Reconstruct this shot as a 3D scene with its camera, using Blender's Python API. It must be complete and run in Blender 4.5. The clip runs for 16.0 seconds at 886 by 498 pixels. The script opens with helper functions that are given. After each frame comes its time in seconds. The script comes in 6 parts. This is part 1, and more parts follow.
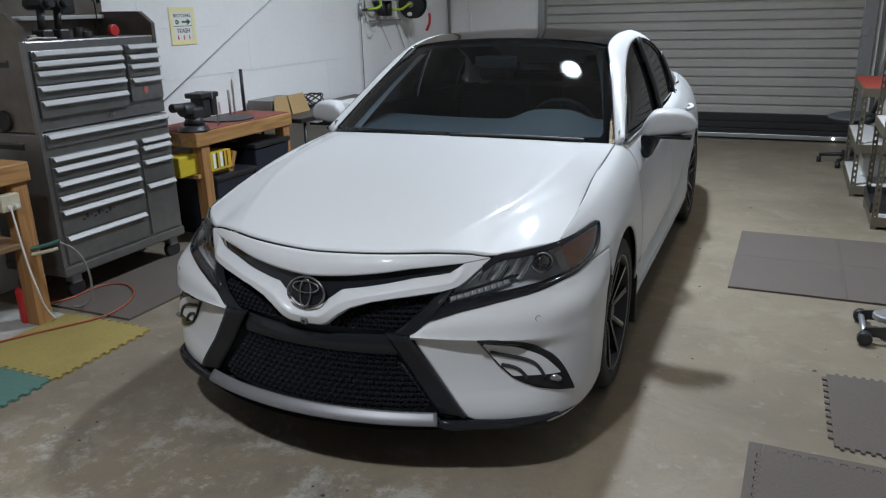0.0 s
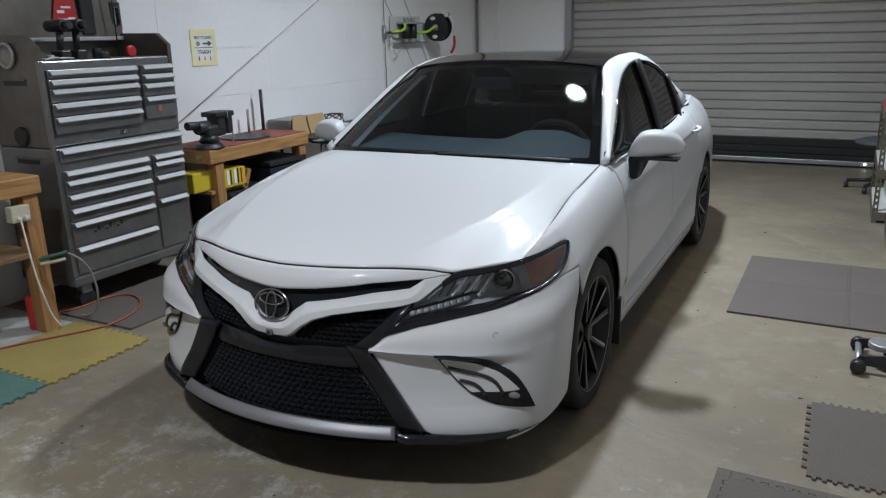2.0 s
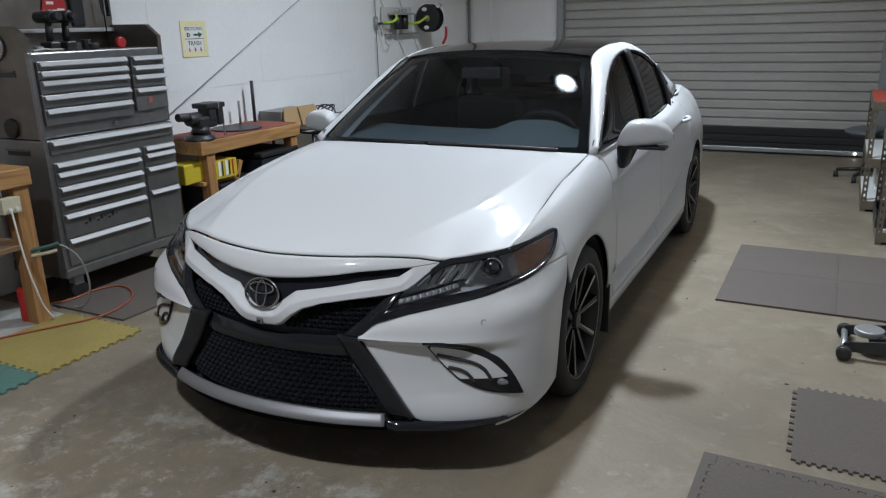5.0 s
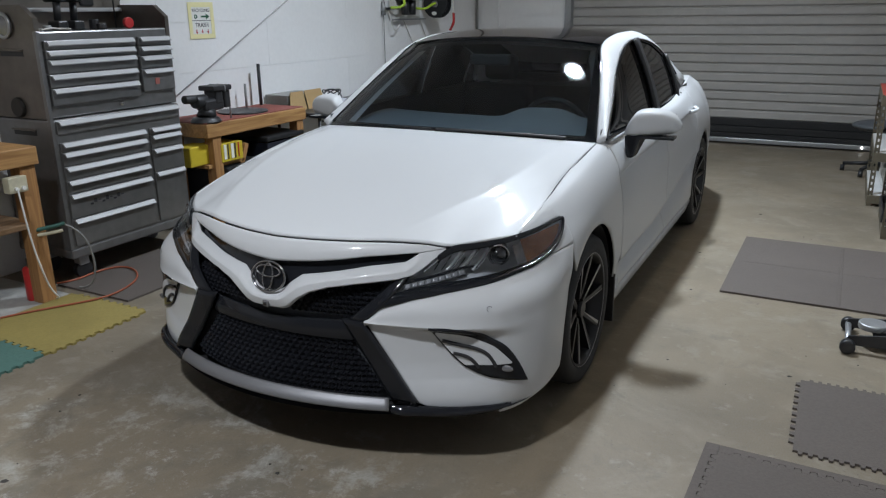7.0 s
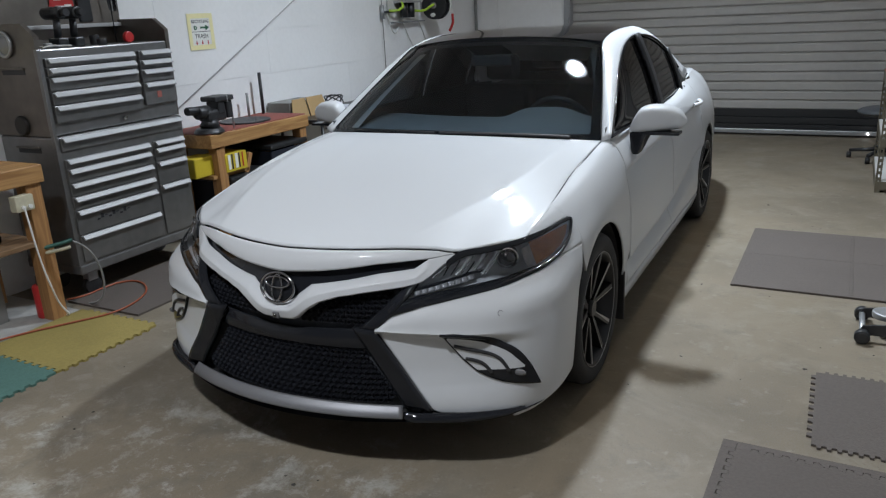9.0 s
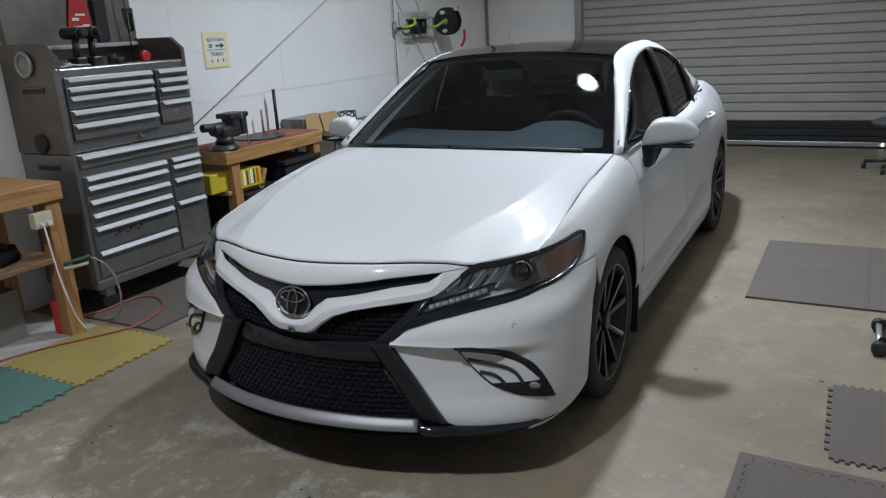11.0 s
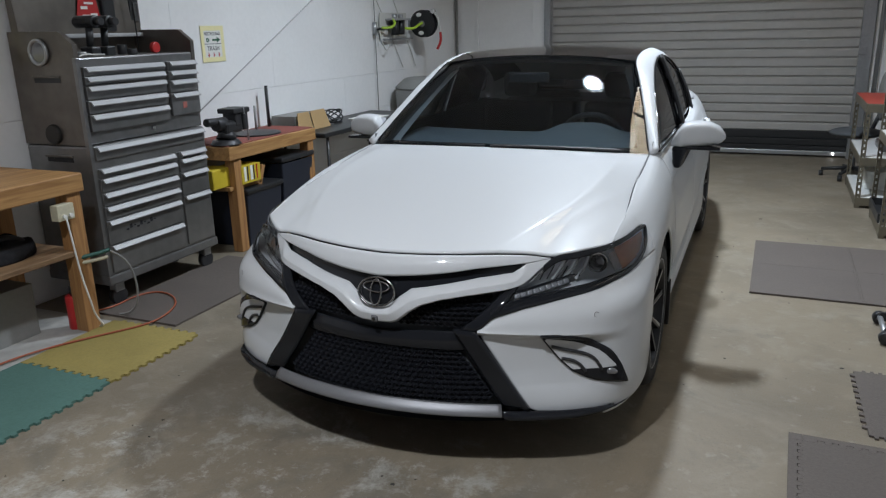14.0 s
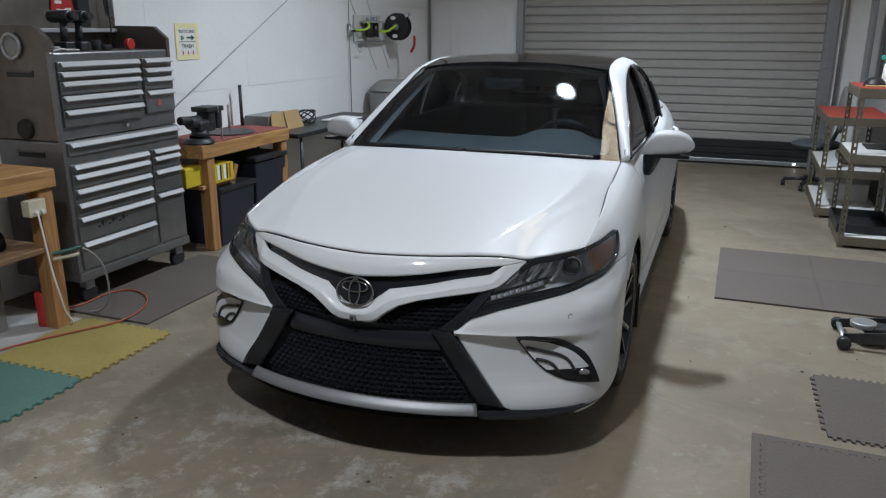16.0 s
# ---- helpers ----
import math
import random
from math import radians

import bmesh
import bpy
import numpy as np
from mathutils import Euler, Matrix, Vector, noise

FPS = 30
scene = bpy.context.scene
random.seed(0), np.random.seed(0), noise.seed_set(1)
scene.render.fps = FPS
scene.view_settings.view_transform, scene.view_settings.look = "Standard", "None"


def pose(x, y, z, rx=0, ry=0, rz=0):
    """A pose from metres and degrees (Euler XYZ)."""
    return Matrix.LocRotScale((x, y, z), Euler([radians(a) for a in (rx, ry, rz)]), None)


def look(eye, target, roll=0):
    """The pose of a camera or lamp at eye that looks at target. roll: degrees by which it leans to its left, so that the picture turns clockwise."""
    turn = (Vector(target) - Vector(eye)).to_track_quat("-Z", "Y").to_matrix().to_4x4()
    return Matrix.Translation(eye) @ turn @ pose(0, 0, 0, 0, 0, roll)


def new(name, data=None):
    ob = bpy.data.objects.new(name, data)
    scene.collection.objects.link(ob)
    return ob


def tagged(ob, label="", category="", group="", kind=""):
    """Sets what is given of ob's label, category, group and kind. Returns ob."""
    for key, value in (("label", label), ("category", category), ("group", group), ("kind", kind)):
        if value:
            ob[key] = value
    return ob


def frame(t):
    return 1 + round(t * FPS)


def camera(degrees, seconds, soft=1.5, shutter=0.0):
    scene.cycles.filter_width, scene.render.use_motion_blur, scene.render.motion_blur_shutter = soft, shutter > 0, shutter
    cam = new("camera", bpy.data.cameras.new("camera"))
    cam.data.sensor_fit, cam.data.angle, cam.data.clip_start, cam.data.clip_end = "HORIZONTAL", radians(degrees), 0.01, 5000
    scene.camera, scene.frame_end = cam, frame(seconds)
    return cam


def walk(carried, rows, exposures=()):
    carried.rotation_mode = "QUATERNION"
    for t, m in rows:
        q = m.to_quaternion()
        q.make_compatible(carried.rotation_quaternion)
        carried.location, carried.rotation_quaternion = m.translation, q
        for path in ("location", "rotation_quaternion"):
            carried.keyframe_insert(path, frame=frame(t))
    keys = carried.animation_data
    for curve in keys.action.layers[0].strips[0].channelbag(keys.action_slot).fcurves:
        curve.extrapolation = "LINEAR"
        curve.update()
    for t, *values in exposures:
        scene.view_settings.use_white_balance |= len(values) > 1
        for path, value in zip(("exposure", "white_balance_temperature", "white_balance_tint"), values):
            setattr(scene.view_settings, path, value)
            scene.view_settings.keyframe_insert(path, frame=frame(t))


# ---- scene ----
cam = camera(60.8, 16.0, soft=1.25)
# seconds, eye, target, roll
PATH = [
    (0, (1.454, -1.997, 1.586), (0.657, -0.266, 0.978), -1.6),
    (0.5, (1.561, -2.021, 1.598), (0.844, -0.268, 0.955), -2.0),
    (1, (1.651, -1.949, 1.601), (0.798, -0.236, 1.02), -1.7),
    (1.5, (1.718, -1.904, 1.575), (0.83, -0.205, 1.004), -1.5),
    (2, (1.731, -1.908, 1.571), (0.82, -0.215, 1.021), -1.5),
    (2.5, (1.73, -1.908, 1.566), (0.814, -0.225, 0.992), -0.8),
    (3, (1.736, -1.899, 1.565), (0.851, -0.204, 0.98), -0.1),
    (5.5, (1.762, -1.924, 1.564), (0.864, -0.23, 0.995), -1.8),
    (6, (1.758, -1.928, 1.561), (0.858, -0.24, 0.98), -0.7),
    (6.5, (1.742, -1.939, 1.564), (0.824, -0.265, 0.968), -0.1),
    (7, (1.747, -1.93, 1.56), (0.85, -0.247, 0.958), -0.7),
    (7.5, (1.751, -1.926, 1.555), (0.864, -0.247, 0.927), -1.6),
    (8, (1.749, -1.923, 1.559), (0.851, -0.25, 0.931), -2.4),
    (8.5, (1.732, -1.923, 1.567), (0.778, -0.277, 0.951), -2.8),
    (8.7, (1.733, -1.916, 1.572), (0.815, -0.247, 0.96), -2.8),
    (10.8, (1.735, -1.935, 1.579), (0.804, -0.258, 1.014), -3.7),
    (11, (1.739, -1.933, 1.578), (0.793, -0.264, 1.014), -3.5),
    (11.5, (1.738, -1.953, 1.572), (0.788, -0.283, 1.016), -2.8),
    (12, (1.699, -1.924, 1.569), (0.76, -0.267, 0.958), -2.9),
    (12.5, (1.637, -1.913, 1.565), (0.679, -0.263, 0.966), -3.3),
    (13, (1.524, -1.99, 1.58), (0.576, -0.342, 0.96), -0.3),
    (13.5, (1.359, -2.149, 1.591), (0.546, -0.41, 1.031), -2.8),
    (14, (1.279, -2.27, 1.586), (0.506, -0.513, 1.023), -1.5),
    (14.5, (1.254, -2.314, 1.595), (0.483, -0.559, 1.025), -0.1),
    (15, (1.252, -2.33, 1.595), (0.509, -0.564, 1.02), 0.1),
    (15.5, (1.254, -2.332, 1.597), (0.546, -0.55, 1.026), -0.1),
    (16, (1.259, -2.332, 1.596), (0.567, -0.541, 1.04), 0.1),
]
walk(cam, [(t, look(eye, target, roll)) for t, eye, target, roll in PATH], exposures=[(0.0, 0.06), (16.0, 0.06)])

# ---- light ----
world = bpy.data.worlds.new("world")
scene.world = world
world.use_nodes = True
world.node_tree.nodes["Background"].inputs[0].default_value = (0.75, 0.85, 1.0, 1)
world.node_tree.nodes["Background"].inputs[1].default_value = 0.02


def lamp(name, x, y, z, watts, size, colour, spread=180):
    data = bpy.data.lights.new(name, "AREA")
    data.shape, data.size, data.energy, data.color, data.spread = "DISK", size, watts, colour, radians(spread)
    ob = new(name, data)
    ob.matrix_world = pose(x, y, z)
    return ob


# x, y, z, watts, size, colour
LAMPS = [(0.27, 3.30, 4.0, 150, 0.26, (0.765, 0.875, 1.0)),
         (0.25, -2.10, 4.0, 100, 0.26, (0.88, 0.93, 1.0))]
for lx, ly, lz, lw, ls, lc in LAMPS:
    lamp("ceiling_lamp_light", lx, ly, lz - 0.03, lw, ls, lc, 140)


# ---- materials ----
def material(name, colour, rough=0.5, metal=0.0, grain=0.0, grain_size=40.0, blotch=0.0, blotch_size=2.0, bump=0.0,
             bump_size=60.0, coat=0.0, spec=0.5, dark=None, coat_rough=0.04):
    """A surface with fine grain, larger blotches and relief."""
    m = bpy.data.materials.new(name)
    m.use_nodes = True
    nt = m.node_tree
    b = nt.nodes["Principled BSDF"]
    b.inputs["Base Color"].default_value = (*colour, 1)
    b.inputs["Roughness"].default_value = rough
    b.inputs["Metallic"].default_value = metal
    b.inputs["Coat Weight"].default_value = coat
    b.inputs["Coat Roughness"].default_value = coat_rough
    b.inputs["Specular IOR Level"].default_value = spec
    tc = nt.nodes.new("ShaderNodeTexCoord")
    out = None
    low = dark or tuple(c * 0.55 for c in colour)
    if grain or blotch:
        rgb = nt.nodes.new("ShaderNodeRGB")
        rgb.outputs[0].default_value = (*colour, 1)
        out = rgb.outputs[0]
        for amount, size, detail in ((grain, grain_size, 3), (blotch, blotch_size, 6)):
            if not amount:
                continue
            n = nt.nodes.new("ShaderNodeTexNoise")
            n.inputs["Scale"].default_value = size
            n.inputs["Detail"].default_value = detail
            nt.links.new(tc.outputs["Object"], n.inputs["Vector"])
            r = nt.nodes.new("ShaderNodeMapRange")
            r.inputs[1].default_value, r.inputs[2].default_value = 0.38, 0.68
            r.inputs[3].default_value, r.inputs[4].default_value = 0.0, amount
            nt.links.new(n.outputs["Fac"], r.inputs[0])
            mix = nt.nodes.new("ShaderNodeMix")
            mix.data_type = "RGBA"
            nt.links.new(r.outputs[0], mix.inputs[0])
            nt.links.new(out, mix.inputs[6])
            mix.inputs[7].default_value = (*low, 1)
            out = mix.outputs[2]
        nt.links.new(out, b.inputs["Base Color"])
    if bump:
        n = nt.nodes.new("ShaderNodeTexNoise")
        n.inputs["Scale"].default_value = bump_size
        n.inputs["Detail"].default_value = 4
        nt.links.new(tc.outputs["Object"], n.inputs["Vector"])
        bp = nt.nodes.new("ShaderNodeBump")
        bp.inputs["Strength"].default_value = bump
        bp.inputs["Distance"].default_value = 0.004
        nt.links.new(n.outputs["Fac"], bp.inputs["Height"])
        nt.links.new(bp.outputs[0], b.inputs["Normal"])
    return m


def wood(name, light, dark, along=0):
    m = bpy.data.materials.new(name)
    m.use_nodes = True
    nt = m.node_tree
    b = nt.nodes["Principled BSDF"]
    b.inputs["Roughness"].default_value = 0.55
    tc = nt.nodes.new("ShaderNodeTexCoord")
    mp = nt.nodes.new("ShaderNodeMapping")
    s = [14.0, 14.0, 14.0]
    s[along] = 0.9
    mp.inputs["Scale"].default_value = s
    nt.links.new(tc.outputs["Object"], mp.inputs[0])
    n = nt.nodes.new("ShaderNodeTexNoise")
    n.inputs["Scale"].default_value = 2.2
    n.inputs["Detail"].default_value = 7
    n.inputs["Distortion"].default_value = 1.2
    nt.links.new(mp.outputs[0], n.inputs["Vector"])
    r = nt.nodes.new("ShaderNodeValToRGB")
    r.color_ramp.elements[0].position, r.color_ramp.elements[1].position = 0.33, 0.66
    r.color_ramp.elements[0].color, r.color_ramp.elements[1].color = (*dark, 1), (*light, 1)
    nt.links.new(n.outputs["Fac"], r.inputs[0])
    nt.links.new(r.outputs[0], b.inputs["Base Color"])
    bp = nt.nodes.new("ShaderNodeBump")
    bp.inputs["Strength"].default_value, bp.inputs["Distance"].default_value = 0.3, 0.003
    nt.links.new(n.outputs["Fac"], bp.inputs["Height"])
    nt.links.new(bp.outputs[0], b.inputs["Normal"])
    return m


def glass(name, tint, rough=0.0):
    """Thin tinted pane: clear transmission with a mirror coat."""
    m = bpy.data.materials.new(name)
    m.use_nodes = True
    nt = m.node_tree
    nt.nodes.remove(nt.nodes["Principled BSDF"])
    t = nt.nodes.new("ShaderNodeBsdfTransparent")
    t.inputs[0].default_value = (*tint, 1)
    g = nt.nodes.new("ShaderNodeBsdfGlossy")
    g.inputs["Roughness"].default_value = rough
    g.inputs[0].default_value = (1, 1, 1, 1)
    f = nt.nodes.new("ShaderNodeFresnel")
    f.inputs[0].default_value = 1.5
    mix = nt.nodes.new("ShaderNodeMixShader")
    nt.links.new(f.outputs[0], mix.inputs[0])
    nt.links.new(t.outputs[0], mix.inputs[1])
    nt.links.new(g.outputs[0], mix.inputs[2])
    nt.links.new(mix.outputs[0], nt.nodes["Material Output"].inputs[0])
    return m


def glow(name, colour, strength):
    m = bpy.data.materials.new(name)
    m.use_nodes = True
    b = m.node_tree.nodes["Principled BSDF"]
    b.inputs["Base Color"].default_value = (0.8, 0.8, 0.8, 1)
    b.inputs["Emission Color"].default_value = (*colour, 1)
    b.inputs["Emission Strength"].default_value = strength
    return m


PAINT = material("pearl_white_paint", (0.538, 0.548, 0.561), 0.45, 0.0, grain=0.05, grain_size=900, coat=0.42, spec=0.2, coat_rough=0.05)
GLOSS_BLACK = material("gloss_black_plastic", (0.013, 0.014, 0.017), 0.06, spec=0.3)
GRILLE = material("black_grille_plastic", (0.015, 0.016, 0.020), 0.2, spec=0.25)
SATIN_BLACK = material("satin_black_plastic", (0.02, 0.02, 0.022), 0.45, grain=0.3, grain_size=200, bump=0.2, bump_size=400)
# grille backing raised above black to imitate veiling haze
GRILLE_BACK = material("haze_lifted_grille_recess", (0.060, 0.066, 0.074), 0.8, grain=0.2, grain_size=60)
VOID_BLACK = material("dark_underbody", (0.014, 0.014, 0.016), 0.8, blotch=0.4)
SILVER = material("satin_silver_trim", (0.21, 0.21, 0.22), 0.50, 0.6, grain=0.1, grain_size=300)
CHROME = material("chrome", (0.75, 0.75, 0.77), 0.07, 1.0)
# pale, barely metallic grey stands in for lamp light reflected in the housing
REFLECT_GREY = material("reflection_grey_housing", (0.52, 0.53, 0.55), 0.30, 0.12, blotch=0.3, blotch_size=25)
LED_FACET = material("faceted_chrome", (0.55, 0.50, 0.48), 0.18, 0.5, grain=0.6, grain_size=70, bump=0.9, bump_size=90)
STRIP = material("frosted_light_strip", (0.27, 0.27, 0.28), 0.25, 0.2, coat=0.5)
# near-white base paints in the highlights that chrome guides would catch
LED = material("highlight_white_guide", (0.85, 0.86, 0.88), 0.15, 0.25, coat=0.8)
EMBLEM = material("dulled_chrome", (0.32, 0.32, 0.33), 0.18, 1.0)
DIM_LENS = material("fog_lamp_lens", (0.20, 0.20, 0.21), 0.12, 0.4, coat=0.6)
ROOF_BLACK = material("black_roof_glass", (0.006, 0.006, 0.008), 0.05, coat=1.0)
WINDSHIELD = glass("windshield_glass", (0.68, 0.81, 0.90))
TINT = glass("tinted_glass", (0.07, 0.08, 0.10))
LENS = glass("clear_lens", (0.88, 0.90, 0.92))
AMBER = material("amber_reflector", (0.50, 0.20, 0.08), 0.2, coat=0.8, grain=0.6, grain_size=55, bump=0.5, bump_size=70)
RUBBER = material("tyre_rubber", (0.018, 0.018, 0.019), 0.75, grain=0.3, grain_size=90, bump=0.3, bump_size=120)
RIM_BLACK = material("black_rim", (0.014, 0.014, 0.016), 0.38, coat=0.1, spec=0.3)
# brake disc colour sunk near black for the shade behind the spokes
CAST_DARK = material("shade_black_disc", (0.022, 0.022, 0.022), 0.6, 0.2, grain=0.3, grain_size=60)
RIM_CUT = material("machined_rim_face", (0.36, 0.36, 0.37), 0.28, 0.5, grain=0.1, grain_size=200)
DASH = material("dashboard_vinyl", (0.36, 0.38, 0.39), 0.6, grain=0.2, grain_size=150)
SEAT = material("dark_seat_leather", (0.075, 0.082, 0.09), 0.6, grain=0.2, grain_size=60)
GLINT_BLOCK = material("glint_block_black", (0.015, 0.015, 0.016), 0.95, grain=0.2, grain_size=200, spec=0.1)
HEADLINER = material("grey_headliner", (0.55, 0.55, 0.54), 0.9, grain=0.2, grain_size=200)


# ---- mesh helpers ----
def thing(name, x, y, z=0.0, rz=0.0, label="", category="", group="", kind=""):
    ob = new(name)
    ob.matrix_world = pose(x, y, z, 0, 0, rz)
    ob.empty_display_size = 0.1
    return tagged(ob, label, category, group, kind)


def mesh(name, verts, faces, mat, parent=None, label="", smooth=False, thick=0.0, bevel=0.0):
    me = bpy.data.meshes.new(name)
    me.from_pydata([tuple(v) for v in verts], [], faces)
    me.materials.append(mat)
    me.validate()
    if smooth:
        me.shade_smooth()
    ob = new(name, me)
    ob.parent = parent
    if label:
        ob["label"] = label
    if thick:
        s = ob.modifiers.new("thickness", "SOLIDIFY")
        s.thickness, s.offset = thick, -1
    if bevel:
        s = ob.modifiers.new("edges", "BEVEL")
        s.width, s.segments, s.limit_method = bevel, 2, "ANGLE"
    return ob


def part(name, bm, mat, parent=None, label="", smooth=False, bevel=0.0):
    me = bpy.data.meshes.new(name)
    bm.to_mesh(me)
    bm.free()
    me.materials.append(mat)
    if smooth:
        me.shade_smooth()
    ob = new(name, me)
    ob.parent = parent
    if label:
        ob["label"] = label
    if bevel:
        s = ob.modifiers.new("edges", "BEVEL")
        s.width, s.segments, s.limit_method = bevel, 2, "ANGLE"
    return ob


def box(bm, x0, y0, z0, x1, y1, z1, m=None):
    """Adds a box between two corners to bm."""
    r = bmesh.ops.create_cube(bm, size=1)
    t = Matrix.LocRotScale(((x0 + x1) / 2, (y0 + y1) / 2, (z0 + z1) / 2), None, (x1 - x0, y1 - y0, z1 - z0))
    bmesh.ops.transform(bm, matrix=(m @ t) if m else t, verts=r["verts"])
    return r["verts"]


def box_part(name, x0, y0, z0, x1, y1, z1, mat, parent=None, label="", bevel=0.004, m=None):
    bm = bmesh.new()
    box(bm, x0, y0, z0, x1, y1, z1, m)
    return part(name, bm, mat, parent, label, bevel=bevel)


def cyl(bm, p, q, r0, r1=None, seg=20, caps=True):
    """Adds a round bar from p to q to bm."""
    p, q = Vector(p), Vector(q)
    r1 = r0 if r1 is None else r1
    r = bmesh.ops.create_cone(bm, cap_ends=caps, segments=seg, radius1=r0, radius2=r1, depth=(q - p).length)
    t = Matrix.Translation((p + q) / 2) @ (q - p).to_track_quat("Z", "Y").to_matrix().to_4x4()
    bmesh.ops.transform(bm, matrix=t, verts=r["verts"])
    return r["verts"]


def cyl_part(name, p, q, r0, mat, parent=None, label="", r1=None, seg=24, bevel=0.0):
    bm = bmesh.new()
    cyl(bm, p, q, r0, r1, seg)
    ob = part(name, bm, mat, parent, label, bevel=bevel)
    for poly in ob.data.polygons:
        poly.use_smooth = len(poly.vertices) == 4
    return ob


def spline(xs, ys):
    """Smooth curve through control values: f(x)."""
    xs, ys = np.array(xs, float), np.array(ys, float)
    h = np.diff(xs)
    d = np.diff(ys, axis=0) / h.reshape((-1,) + (1,) * (ys.ndim - 1))
    m = np.zeros_like(ys)
    m[0], m[-1] = d[0], d[-1]
    for i in range(1, len(xs) - 1):
        m[i] = (d[i - 1] * h[i] + d[i] * h[i - 1]) / (h[i] + h[i - 1])

    def f(x):
        x = min(max(x, xs[0]), xs[-1])
        i = min(max(int(np.searchsorted(xs, x)) - 1, 0), len(xs) - 2)
        t = (x - xs[i]) / h[i]
        a, b = t * t, t * t * t
        return (2 * b - 3 * a + 1) * ys[i] + (b - 2 * a + t) * h[i] * m[i] + (3 * a - 2 * b) * ys[i + 1] + (b - a) * h[i] * m[i + 1]
    return f


def step(d):
    """Smooth rise from 0 to 1."""
    d = min(1.0, max(0.0, d))
    return d * d * (3 - 2 * d)


def line(xs, ys):
    return lambda x: float(np.interp(x, xs, ys))


def grid(name, f, nu, nv, mat, parent, label="", mirror=False, thick=0.0, u0=0.0, u1=1.0, flip=False):
    """A smooth sheet f(u, v) -> point, with u from u0 to u1 and v from 0 to 1."""
    vs = [f(u0 + (u1 - u0) * i / nu, j / nv) for i in range(nu + 1) for j in range(nv + 1)]
    if mirror:
        vs = [(-x, y, z) for x, y, z in vs]
    k = nv + 1
    fs = [(i * k + j, (i + 1) * k + j, (i + 1) * k + j + 1, i * k + j + 1) for i in range(nu) for j in range(nv)]
    if flip != mirror:
        fs = [a[::-1] for a in fs]
    return mesh(name, vs, fs, mat, parent, label, True, thick)


def tube(name, pts, r, mat, parent=None, label="", closed=False, res=3):
    """A round cord along smooth points, as a mesh."""
    cu = bpy.data.curves.new(name, "CURVE")
    cu.dimensions, cu.bevel_depth, cu.bevel_resolution, cu.resolution_u, cu.use_fill_caps = "3D", r, res, 6, True
    s = cu.splines.new("NURBS")
    s.points.add(len(pts) - 1)
    for q, p in zip(s.points, pts):
        q.co = (*p, 1)
    s.use_endpoint_u, s.order_u, s.use_cyclic_u = not closed, 3, closed
    tmp = bpy.data.objects.new("tmp", cu)
    me = bpy.data.meshes.new_from_object(tmp)
    bpy.data.objects.remove(tmp)
    bpy.data.curves.remove(cu)
    me.name = name
    me.materials.clear()
    me.materials.append(mat)
    me.shade_smooth()
    ob = new(name, me)
    ob.parent = parent
    if label:
        ob["label"] = label
    return ob


# ---- the room ----


